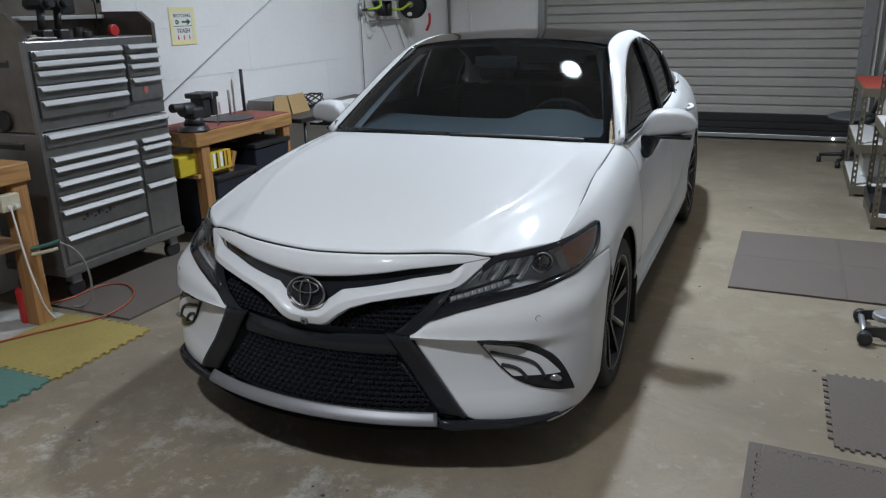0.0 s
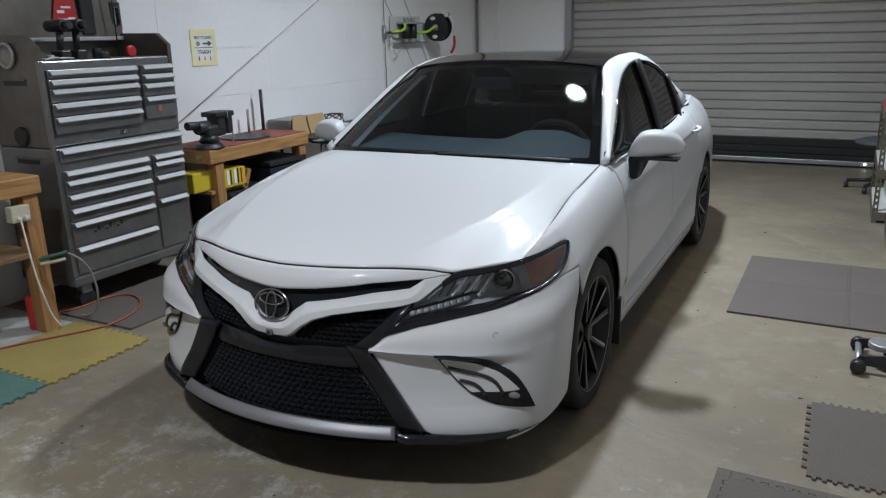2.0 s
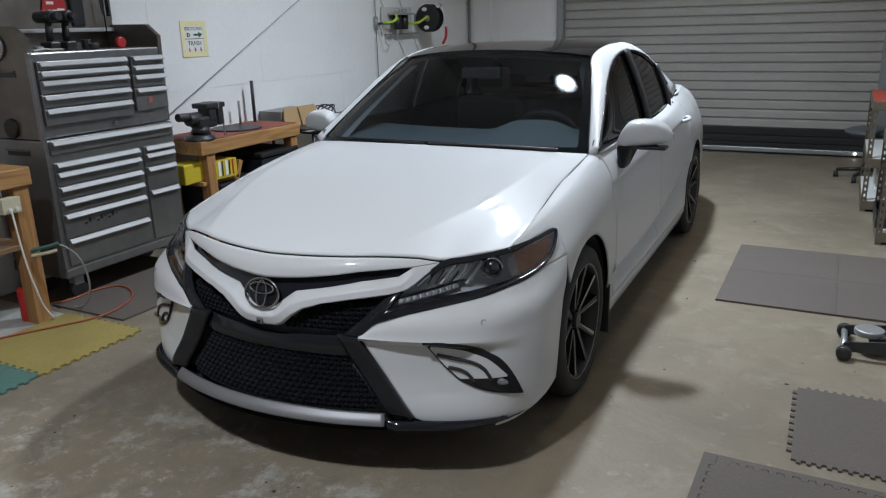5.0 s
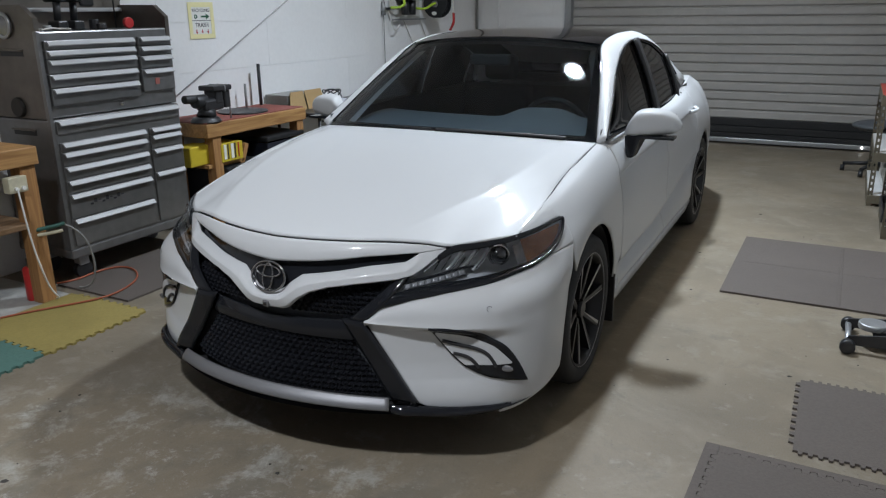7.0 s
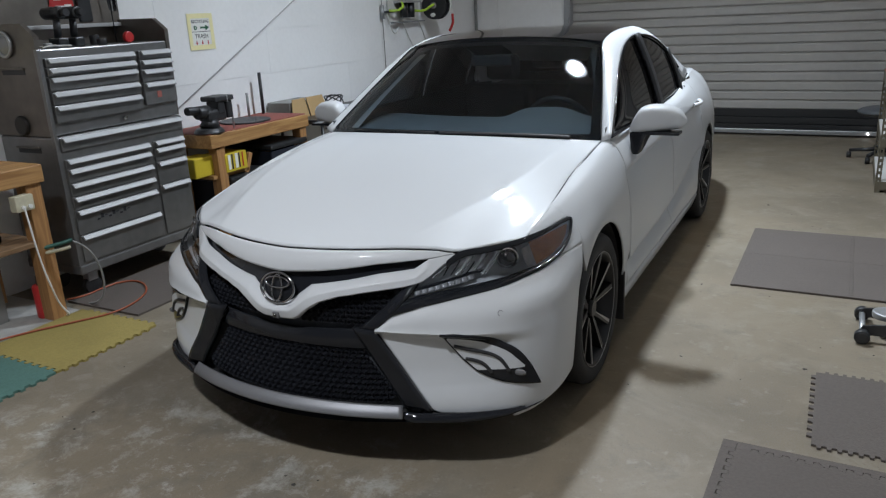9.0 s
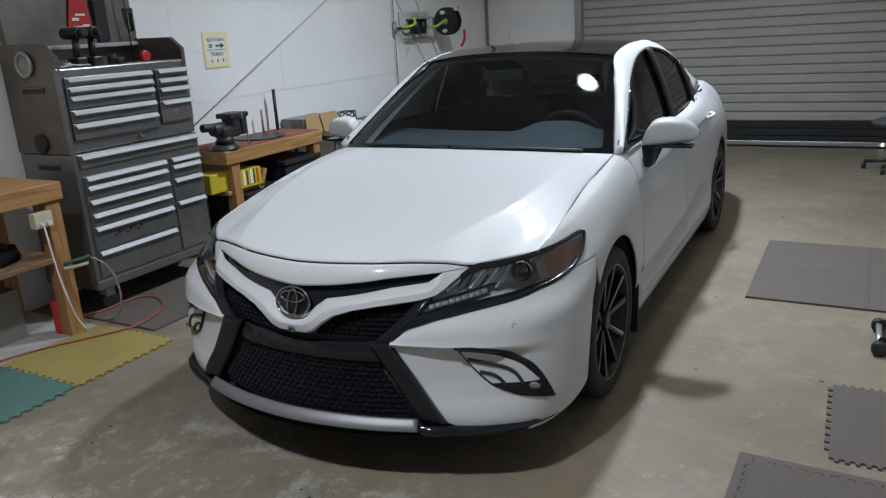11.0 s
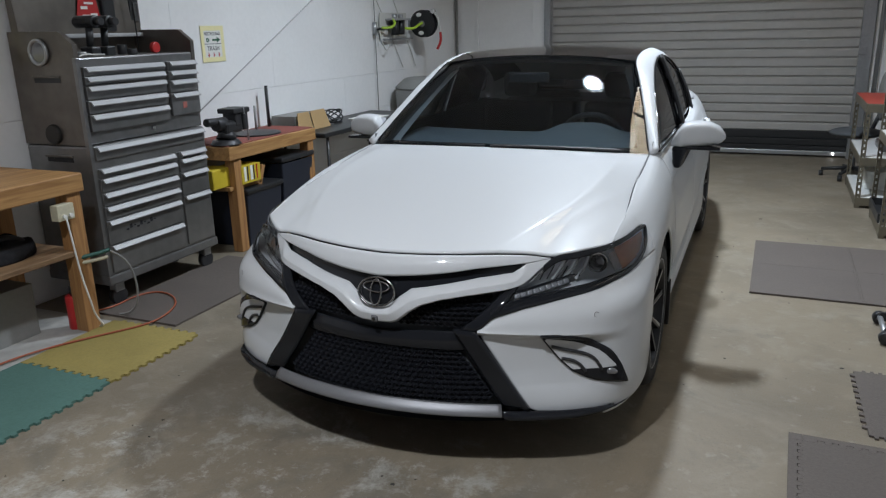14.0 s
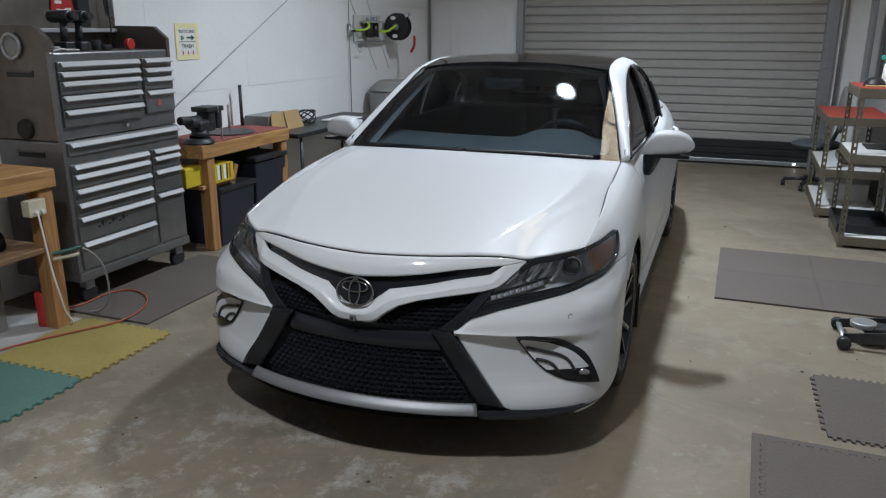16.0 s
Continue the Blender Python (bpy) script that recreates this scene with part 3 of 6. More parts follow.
for mir in (False, True):
    corner = grid("bumper_corner", bumper_side, 84, 60, PAINT, CAR, thick=0.012, mirror=mir)
    for e in corner.data.edges:
        a, b = e.vertices
        if a % 61 == 42 and b % 61 == 42 and max(a, b) < 61 * 40:
            e.use_edge_sharp = True
    grid("fender_corner", lambda u, v: (lambda a: shell(a, .7065 + (max(.708, min(lamp_low(a), .803) - .002 if a < 72.2 else .803 + .004 * (a - 72.2)) - .7065) * v, .001))(58.2 + 14.3 * u), 24, 8, PAINT, CAR, thick=0.012, mirror=mir)

# silver lower lip with black end pieces
grid("silver_lip", lambda u, v: shell(25.8 * u, 0.240 + .012 * (1 - u * u) + .039 * v, .034 - .030 * v + .005 * math.sin(math.pi * v)), 60, 8, SILVER, CAR, "satin silver bumper lip", thick=0.012, u0=-1)
for mir in (False, True):
    grid("black_splitter", lambda u, v: shell(25.9 + 22.5 * u, .221 + (.032 - .006 * u - .016 * u ** 6) * v, (.034 - .004 * u - .03 * u ** 5) * (1 - .7 * v) * (.55 + .45 * step(u * 9)) + .008 * math.sin(math.pi * v)), 40, 8, GLOSS_BLACK, CAR, thick=0.015, mirror=mir)
grid("under_tray", lambda u, v: (lambda p: (p[0] * (1 - .15 * v), p[1] + .5 * v, p[2]))(shell(54 * u, .222, .026 * (1 - u ** 4))), 40, 3, VOID_BLACK, CAR, u0=-1)

# ---- sides: sections (x, z) from the top edge down to the sill ----
SEC_Y = [.45, .55, .80, 1.02, 1.5, 2.2, 3.0, 3.6, 4.2, 4.6, 4.85]
SEC = [[(.764, .790), (.768, .786), (.790, .76), (.865, .66), (.890, .45), (.87, .20)],
       [(.771, .815), (.786, .803), (.818, .76), (.885, .66), (.902, .45), (.88, .20)],
       [(.776, .867), (.822, .845), (.866, .785), (.906, .68), (.914, .45), (.89, .20)],
       [(.763, .904), (.830, .885), (.880, .81), (.910, .69), (.914, .45), (.89, .20)],
       [(.757, .965), (.812, .945), (.866, .85), (.893, .70), (.900, .45), (.880, .18)],
       [(.800, .988), (.842, .950), (.878, .85), (.890, .70), (.897, .42), (.880, .18)],
       [(.800, 1.005), (.850, .965), (.888, .86), (.896, .70), (.900, .42), (.880, .18)],
       [(.755, 1.047), (.815, .985), (.878, .87), (.905, .70), (.908, .45), (.880, .19)],
       [(.685, 1.050), (.755, .985), (.825, .87), (.872, .70), (.878, .45), (.855, .22)],
       [(.612, 1.034), (.690, .980), (.755, .87), (.80, .70), (.80, .45), (.77, .25)],
       [(.48, 1.010), (.54, .95), (.59, .86), (.63, .70), (.63, .45), (.60, .28)]]
SEC_S = [spline(SEC_Y, [[*s[k]] for s in SEC]) for k in range(6)]


def side_at(y):
    return spline([0, .2, .4, .6, .8, 1], [SEC_S[k](y) for k in range(6)])


SIDES = {}


door_line = spline([1.4, 1.86, 2.27, 2.58, 2.83, 3.3], [.405, .415, .430, .463, .504, .60])


def side_point(y, v):
    """v = 0 at the top edge, 1 at the sill."""
    key = round(y, 4)
    if key not in SIDES:
        SIDES[key] = side_at(y)
    x, z = SIDES[key](v)
    k = min(1.0, max(0.0, (y - 1.42) / .25)) * min(1.0, max(0.0, (3.62 - y) / .3))
    if k:
        line_z = door_line(y)
        d = line_z - z
        x -= k * (.042 * step(d / .028) * (1 - step((d - .045) / max(.03, line_z - .345))) - .006 * math.exp(-(d / .025) ** 2))
        x += k * .008 * math.exp(-((z - .292) / .012) ** 2)
        d = .866 + .040 * (y - 2.32) - z
        x -= k * .017 * step(d / .018) * (1 - step((d - .02) / .16))
    return (float(x), y, float(z))


def side_v(y, z):
    """The v at which the side has the height z."""
    key = round(y, 4)
    if key not in SIDES:
        SIDES[key] = side_at(y)
    lo, hi = 0.0, 1.0
    for _ in range(16):
        mid = (lo + hi) / 2
        lo, hi = (mid, hi) if SIDES[key](mid)[1] > z else (lo, mid)
    return lo


HUB_F, HUB_R, HUB_Z, ARCH = 1.012, 3.83, .326, .375


def arch_z(y, base):
    for hub in (HUB_F, HUB_R):
        if abs(y - hub) < ARCH:
            base = max(base, HUB_Z + math.sqrt(ARCH ** 2 - (y - hub) ** 2))
    return base


def side_panel(name, y0, y1, z_low, mir, nu=40, nv=22, low=None, top=0.0):
    ends = {}

    def f(u, v):
        y = y0 + (y1 - y0) * u
        if u not in ends:
            ends[u] = side_v(y, arch_z(y, low(y) if low else z_low))
        vb = ends[u]
        return side_point(y, top + (vb - top) * v)
    return grid(name, f, nu, nv, PAINT, CAR, thick=0.008, mirror=mir, flip=True)


for mir in (False, True):
    side_panel("front_fender", .462, 1.497, .30, mir, 84, 22, low=line([.46, .56, .726, .731, .735, .739, 1.30, 1.38, 1.40], [.788, .793, .806, .715, .706, .50, .40, .22, .20]))
    side_panel("front_door", 1.501, 2.57, .265, mir, 40, 72)
    side_panel("rear_door", 2.574, 3.50, .265, mir, 40, 72)
    side_panel("rear_fender", 3.504, 4.85, .30, mir, 60, 22, low=line([3.5, 4.2, 4.85], [.265, .27, .33]))
    grid("sill", lambda u, v: (.897 - .03 * v, 1.40 + 2.06 * u, .262 - .085 * v), 10, 3, PAINT, CAR, thick=0.03, mirror=mir, flip=True)
    # wheel-arch liners
    for hub in (HUB_F, HUB_R):
        grid("wheel_liner", lambda u, v: (.885 - .32 * v, hub - (ARCH + .004) * math.cos(math.pi * u), HUB_Z - .1 + (ARCH + .104) * math.sin(math.pi * u)), 24, 2, VOID_BLACK, CAR, mirror=mir)
    sx = -1 if mir else 1
    box_part("mud_flap", sx * .74, 1.385, .13, sx * .905, 1.40, .37, SATIN_BLACK, CAR)

# ---- roof and glass ----
EDGE_T = [0, .2, .38, .52, .70, .84, .93, 1]
edge_in = spline(EDGE_T, [(.757, 1.485, .966), (.683, 1.765, 1.145), (.620, 1.99, 1.282), (.572, 2.16, 1.378), (.558, 2.65, 1.428), (.556, 3.15, 1.395), (.585, 3.65, 1.265), (.68, 4.08, 1.064)])
edge_out = spline(EDGE_T, [(.800, 1.500, .985), (.742, 1.79, 1.140), (.697, 2.005, 1.258), (.662, 2.26, 1.352), (.650, 2.65, 1.390), (.672, 3.07, 1.328), (.712, 3.32, 1.215), (.771, 3.468, 1.056)])


EDGE_TS = np.linspace(0, 1, 200)
EDGE_YS = [edge_out(t)[1] for t in EDGE_TS]


def rail(t, v):
    p, q = edge_in(t), edge_out(t)
    b = .009 * math.sin(math.pi * v)
    return (p[0] + (q[0] - p[0]) * v + b * .6, p[1] + (q[1] - p[1]) * v, p[2] + (q[2] - p[2]) * v + b)


for mir in (False, True):
    grid("roof_rail", rail, 60, 8, PAINT, CAR, thick=0.03, mirror=mir, flip=True)
    # foot of the pillar down to the fender
    belt = spline([1.46, 1.8, 2.6, 3.0, 3.36, 3.47], [(.799, .980), (.806, .984), (.803, .986), (.799, .994), (.788, 1.014), (.772, 1.052)])

    def pane(y0, y1, inset):
        def f(u, v):
            y = y0 + (y1 - y0) * u
            bx, bz = belt(y)
            ox, oy, oz = edge_out(float(np.interp(y, EDGE_YS, EDGE_TS)))
            w = math.sin(math.pi * v) * .012
            return (bx + (ox - bx) * v - inset + w, y, bz + (oz - bz) * v)
        return f
    grid("front_window", pane(1.505, 2.53, .012), 40, 10, TINT, CAR, mirror=mir, label="tinted side window")
    grid("rear_window", pane(2.60, 3.23, .012), 30, 10, TINT, CAR, mirror=mir, label="tinted side window")
    grid("quarter_window", pane(3.26, 3.445, .012), 12, 8, TINT, CAR, mirror=mir, label="tinted side window")
    grid("window_pillar", pane(2.525, 2.605, .006), 3, 10, SATIN_BLACK, CAR, mirror=mir, thick=0.02, flip=True)
    grid("window_pillar", pane(3.225, 3.262, .010), 3, 10, SATIN_BLACK, CAR, mirror=mir, thick=0.02, flip=True)
    sgn = -1 if mir else 1
    tube("window_trim", [(sgn * (edge_out(t)[0] + .001), edge_out(t)[1] + .004, edge_out(t)[2] - .004) for t in np.linspace(0.005, .965, 30)], .006, GLOSS_BLACK, CAR)
    tube("belt_trim", [(sgn * (belt(y)[0] + .002), y, belt(y)[1] + .002) for y in np.linspace(1.50, 3.36, 24)], .007, GLOSS_BLACK, CAR)
    tube("windshield_trim", [(sgn * (edge_in(t)[0] - .004), edge_in(t)[1], edge_in(t)[2] + .002) for t in np.linspace(0.02, .52, 20)], .004, GLOSS_BLACK, CAR)


def screen(u, v):
    """Windshield: u across, v from the cowl to the header."""
    s = abs(u)
    e = (.755 - .200 * v + .015 * v * v, 1.487 + .693 * v, .966 + .409 * v + .018 * math.sin(math.pi * v))
    yc = 1.335 + (2.08 - 1.335) * v
    zc = .965 + (1.418 - .965) * v + .020 * math.sin(math.pi * v)
    w = s ** 2.3
    return (e[0] * u, yc + (e[1] - yc) * w, zc + (e[2] - zc) * w)


grid("windshield", screen, 48, 24, WINDSHIELD, CAR, "slightly tinted windshield reflecting the ceiling lamp", u0=-1)
def frit(u, v):
    x, y, z = screen(u, v)
    return (x, y + .002, z - .004)


grid("windshield_frit", lambda u, v: frit(u, .955 + .045 * v), 40, 2, GLOSS_BLACK, CAR, u0=-1)
grid("windshield_frit", lambda u, v: frit(u, (.085 - .03 * u * u) * v), 40, 3, GLOSS_BLACK, CAR, u0=-1)
for mir in (False, True):
    grid("windshield_frit", lambda u, v: frit(1 - (.062 - .012 * v) * (1 - u), .05 + .91 * v), 3, 24, GLOSS_BLACK, CAR, mirror=mir)
    grid("pillar_trim", lambda u, v: (lambda p: (p[0], p[1] + .06, p[2] - .03))(screen((.86 if mir else .935) + (.10 if mir else .02) * u, .03 + .9 * v)), 4, 20, HEADLINER, CAR, mirror=mir)


def roof(u, v):
    t = .52 + .48 * v
    e = edge_in(t)
    s = abs(u)
    c = spline([0, .35, .6, .8, 1], [(2.08, 1.420), (2.65, 1.455), (3.1, 1.425), (3.55, 1.30), (4.12, 1.075)])(v)
    return (e[0] * u, float(c[0]) + (e[1] - float(c[0])) * s ** 2.2, float(c[1]) + (e[2] - float(c[1])) * s ** 2.2)


grid("header", lambda u, v: (lambda p: (p[0] * 1.01, p[1], p[2] - .012))(screen(u, .93 + .07 * v * 2) if v < .5 else roof(u, (v - .5) * .16)), 40, 8, SATIN_BLACK, CAR, u0=-1)
# sheet added under the rear roof to block a bright reflected streak
grid("rear_glint_blocker", lambda u, v: (lambda p: (p[0] * .98, p[1], p[2] - .014))(roof(u, .82 + .18 * v)), 16, 8, GLINT_BLOCK, CAR, u0=-1)
grid("rear_shelf", lambda u, v: (.68 * u, 3.55 + .60 * v, 1.015 + .02 * v), 8, 4, SATIN_BLACK, CAR, u0=-1)
grid("roof", roof, 40, 40, ROOF_BLACK, CAR, "gloss black roof", u0=-1, u1=1)


def deck(u, v):
    y = 3.98 + .87 * v
    x0, z0 = SEC_S[0](y)
    return (float(x0) * u, y - .02 * u * u, float(z0) - .004 + .015 * (1 - u * u) * min(1.0, v * 6))


grid("trunk_lid", deck, 16, 10, PAINT, CAR, u0=-1)
grid("rear_panel", lambda u, v: ((.48 + .16 * min(1, v * 2.2)) * u, 4.85 + .04 * (1 - u * u), 1.035 - .73 * v), 12, 8, PAINT, CAR, u0=-1, flip=True)
for mir in (False, True):
    grid("tail_lamp", lambda u, v: (lambda p: (p[0] + .004, p[1], p[2]))(side_point(4.55 + .29 * u, .18 + .16 * v)), 8, 4, material("tail_lamp_red", (.12, .008, .008), .12, coat=.8) if not mir else bpy.data.materials["tail_lamp_red"], CAR, mirror=mir, flip=True)

# cowl, wipers and cabin
grid("cowl", lambda u, v: (.74 * u, 1.30 + .17 * u * u + .10 * v, .962 - .02 * u * u - .004 * v), 24, 3, SATIN_BLACK, CAR, u0=-1, flip=True)
tube("wiper", [(.62, 1.445, .985), (.30, 1.375, 1.003), (-.02, 1.362, 1.000)], .008, SATIN_BLACK, CAR)
tube("wiper", [(-.05, 1.372, .996), (-.30, 1.405, .996), (-.58, 1.455, .984)], .008, SATIN_BLACK, CAR)
grid("dashboard", lambda u, v: (.66 * u, 1.42 + .10 * u * u + .48 * v, .955 + .052 * math.sin(math.pi * .62 * v) + .055 * math.exp(-((u - .50) / .27) ** 4) * max(0, v - .35) / .65), 40, 10, DASH, CAR, "grey dashboard", u0=-1)
grid("dash_front", lambda u, v: (.66 * u, 1.90 + .10 * u * u, .996 + .055 * math.exp(-((u - .50) / .27) ** 4) - .40 * v), 10, 4, SEAT, CAR, u0=-1, flip=True)
for mir in (False, True):
    grid("door_card", lambda u, v: (.765 - .02 * v, 1.52 + 2.2 * u, 1.02 - .5 * v + .03 * u), 10, 4, SEAT, CAR, mirror=mir, flip=True)
    grid("rail_trim", lambda u, v: (lambda p: (p[0] - .03, p[1], p[2] - .042))(rail(.03 + .9 * u, -.25 + 1.2 * v)), 40, 4, SEAT, CAR, mirror=mir)
box_part("cabin_floor", -.70, 1.6, .28, .70, 3.9, .33, VOID_BLACK, CAR)
grid("headliner", lambda u, v: (lambda p: (p[0] * .97, p[1], p[2] - .035))(roof(u, v * .9)), 12, 12, HEADLINER, CAR, u0=-1)
tube("steering_wheel", [(.36 + .185 * math.cos(a), 2.06 - .07 * math.sin(a), .925 + .172 * math.sin(a)) for a in np.linspace(0, 2 * math.pi, 24)[:-1]], .016, SATIN_BLACK, CAR, closed=True)
box_part("steering_hub", .29, 1.99, .87, .43, 2.03, .97, SATIN_BLACK, CAR, bevel=.02)
for sx in (-.36, .36):
    for yy, nm in ((2.45, "front_seat"), (3.35, "rear_seat")):
        bm = bmesh.new()
        box(bm, sx - .24, yy, .40, sx + .24, yy + .50, .55)
        box(bm, sx - .24, yy + .42, .50, sx + .24, yy + .58, 1.08, Matrix.Translation((0, 0, 0)))
        box(bm, sx - .12, yy + .50, 1.10, sx + .12, yy + .60, 1.27)
        part(nm, bm, SEAT, CAR, bevel=.04)
box_part("rear_view_mirror", -.12, 1.96, 1.27, .12, 1.99, 1.33, SATIN_BLACK, CAR, bevel=.012)
box_part("floor_pan", -.80, .45, .17, .80, 4.6, .22, VOID_BLACK, CAR)
box_part("engine_block", -.66, .35, .22, .66, 1.30, .60, VOID_BLACK, CAR)

# ---- headlights ----
for mir in (False, True):
    hl = thing("headlight", 0, 0)
    hl.parent = CAR

    sgn = -1 if mir else 1

    def lens_f(u, v, out=.003):
        a = 25.0 + 47.2 * u
        lo = lamp_low(a) + .004
        hi = lamp_top(a) - .003 if a > 27.2 else lo + .010
        hi = max(hi, lo + .002)
        return shell(a, lo + (hi - lo) * v, out)

    def band(a0, a1, low, high, out):
        """A strip of the lamp between two heights that run with the angle."""
        return lambda u, v: (lambda a: shell(a, low(a) + (high(a) - low(a)) * v, out))(a0 + (a1 - a0) * u)

    def inside(q):
        return [(sgn * p[0], p[1], p[2]) for p in (shell(a, z, o) for a, z, o in q)]
    grid("lens", lens_f, 60, 12, LENS, hl, "clear lens", mirror=mir)
    grid("housing", lambda u, v: (lambda p: (p[0], p[1] + .060 * math.sin(math.pi * v) ** .5 * math.sin(math.pi * min(1, u * 1.02)) ** .5, p[2]))(lens_f(u, v, -.004)), 40, 10, REFLECT_GREY, hl, mirror=mir)
    grid("bezel", lambda u, v: (lambda a: shell(a, lamp_low(a) - .002 + (.036 - .028 * u) * v, .006 - .006 * v))(24.0 + 40 * u), 40, 3, GLOSS_BLACK, hl, mirror=mir, thick=.01)
    grid("brow", lambda u, v: (lambda a: shell(a, lamp_top(a) + .004 - (.024 - .012 * u) * (1 - u ** 8) * v, .006 - .010 * v))(36 + 35.0 * u), 40, 4, GLOSS_BLACK, hl, mirror=mir, thick=.008)
    edge = [(a, lamp_top(a) - .002, .004) for a in np.linspace(44, 71.6, 18)] + [(a, lamp_low(a) + .004, .004) for a in np.linspace(71.4, 46, 18)]
    tube("rim", inside(edge), .0058, GLOSS_BLACK, hl)
    strip_low, strip_high = line([29, 41.5], [.650, .690]), line([29, 41.5], [.665, .706])
    for k in range(9):
        a0 = 29.2 + 1.36 * k
        grid("light_strip", band(a0, a0 + 1.33, strip_low, strip_high, -.010), 3, 3, STRIP, hl, "clear running light segment", mirror=mir, thick=.004)
    grid("strip_shelf", band(28.6, 44.0, lambda a: strip_high(a) + .002, lambda a: strip_high(a) + .009, -.006), 20, 2, GLOSS_BLACK, hl, mirror=mir, thick=.012)
    for q in (((47.2, .762, -.012), (46.0, .744, -.010), (44.6, .722, -.010), (43.0, .700, -.012)),
              ((44.4, .760, -.014), (43.4, .743, -.012), (42.0, .722, -.012), (40.4, .704, -.014)),
              ((41.4, .758, -.016), (40.4, .742, -.014), (39.2, .722, -.014), (37.8, .702, -.016))):
        tube("light_guide", inside(q), .0058, LED, hl, "light guide, near white for lamp glints")
        tube("chrome_bar", inside([(a + .9, z, o - .004) for a, z, o in q]), .0035, CHROME, hl)
    tube("chrome_bar", inside(((37.9, .750, -.014), (36.2, .735, -.012), (34.4, .717, -.012), (33.0, .700, -.012))), .005, CHROME, hl)
    for k in range(5):
        a = 36.2 + 1.5 * k
        tube("rib", inside(((a, .752 - .004 * k, -.026), (a - 1.2, .730 - .004 * k, -.024), (a - 2.4, .702, -.022))), .0022, GLOSS_BLACK, hl)
    px, py, pz = shell(49.8, .736, -.034)
    d = Vector((sgn * .45, -.88, -.03)).normalized()
    c = Vector((sgn * px, py, pz))
    turn = d.to_track_quat("Z", "Y").to_matrix().to_4x4()
    circle = [Matrix.Translation(c + d * .022) @ turn @ Vector((.036 * math.cos(w), .036 * math.sin(w), 0)) for w in np.linspace(0, 2 * math.pi, 25)[:-1]]
    tube("projector_ring", circle, .0036, EMBLEM, hl, closed=True)
    cyl_part("projector_barrel", c - d * .02, c + d * .014, .040, SATIN_BLACK, hl, seg=32)
    bm = bmesh.new()
    bmesh.ops.create_uvsphere(bm, u_segments=24, v_segments=12, radius=.031)
    bmesh.ops.transform(bm, matrix=Matrix.Translation(c + d * .010), verts=bm.verts)
    part("projector", bm, ROOF_BLACK, hl, "dark glass projector lens", smooth=True)
    grid("clear_reflector", band(53.0, 56.4, lambda a: lamp_low(a) + .014, lambda a: lamp_top(a) - .030, -.012), 8, 6, LED_FACET, hl, mirror=mir)
    grid("reflector", band(55.4, 70.6, lambda a: lamp_low(a) + .010, lambda a: lamp_top(a) - .019, -.010), 16, 6, AMBER, hl, "amber side reflector", mirror=mir)

    # fog lamp surround: black frame, white field, black curved blades
    fog = thing("fog_lamp_surround", 0, 0)
    fog.parent = CAR
    fog_top = spline([33.2, 37.2, 41.2, 44.8, 48.1, 49.8, 51.9], [.532, .526, .513, .483, .437, .388, .308])
    fog_low = line([33.2, 35.4, 37.45, 39.9, 42.2, 44.3, 47.4, 51.9], [.529, .476, .427, .380, .356, .340, .326, .304])
    field_top = spline([34.6, 38.2, 42.3, 45.6, 47.4, 48.6], [.516, .502, .479, .447, .412, .386])

    def fog_f(u, v, out, pad=0.0):
        a = 33.2 + 18.7 * u
        lo, hi = fog_low(a) + pad, fog_top(a) - pad
        hi = max(hi, lo + .001)
        z = lo + (hi - lo) * v
        return shell(a, z, out - cheek_in(a, z))
    grid("frame", lambda u, v: fog_f(u, v, .007), 40, 12, GLOSS_BLACK, fog, mirror=mir, thick=.012)
    grid("field", lambda u, v: (lambda a, z0: (lambda z: shell(a, z, .0105 - cheek_in(a, z)))(z0 + (max(z0 + .001, field_top(a)) - z0) * v))(34.7 + 13.7 * u, max(fog_low(34.7 + 13.7 * u) + .008, .386)), 34, 10, PAINT, fog, mirror=mir)
    for curve in (((35.9, .479), (38.5, .464), (41.8, .450), (43.9, .430), (44.9, .402), (45.4, .380)), ((37.9, .431), (39.3, .426), (41.0, .412), (42.0, .390), (42.4, .376))):
        pts = [shell(a, z, .0125 - cheek_in(a, z)) for a, z in curve]
        tube("blade", [(sgn * q[0], q[1], q[2]) for q in pts], .0062, SATIN_BLACK, fog)
    fl = shell(46.9, .368, .010 - cheek_in(46.9, .368))
    bm = bmesh.new()
    bmesh.ops.create_uvsphere(bm, u_segments=20, v_segments=10, radius=.022)
    bmesh.ops.transform(bm, matrix=Matrix.LocRotScale((sgn * fl[0], fl[1] + .008, fl[2]), None, (1.35, .5, .62)), verts=bm.verts)
    part("fog_lamp", bm, DIM_LENS, fog, "small chrome fog lamp", smooth=True)
    # parking sensor
    sp = shell(44.4, .591, .004)
    q = Vector((sgn * sp[0], sp[1], sp[2]))
    d = Vector((sgn * .68, -.70, .20)).normalized()
    turn = Matrix.Translation(q) @ d.to_track_quat("Z", "Y").to_matrix().to_4x4()
    tube("parking_sensor", [turn @ Vector((.0095 * math.cos(w), .0095 * math.sin(w), .001)) for w in np.linspace(0, 2 * math.pi, 17)[:-1]], .0012, SILVER, CAR, "round parking sensor rim", closed=True)

# ---- emblem and front camera ----
emb = thing("emblem", 0, 0)
emb.parent = CAR


def ring(rx, rz, y, z, r, tilt=.28):
    return [(rx * math.cos(a), y + tilt * rz * math.sin(a), z + rz * math.sin(a)) for a in np.linspace(0, 2 * math.pi, 28)[:-1]]


tube("outer_ring", ring(.074, .052, .020, .664, .006), .0042, EMBLEM, emb, "chrome oval ring", closed=True)
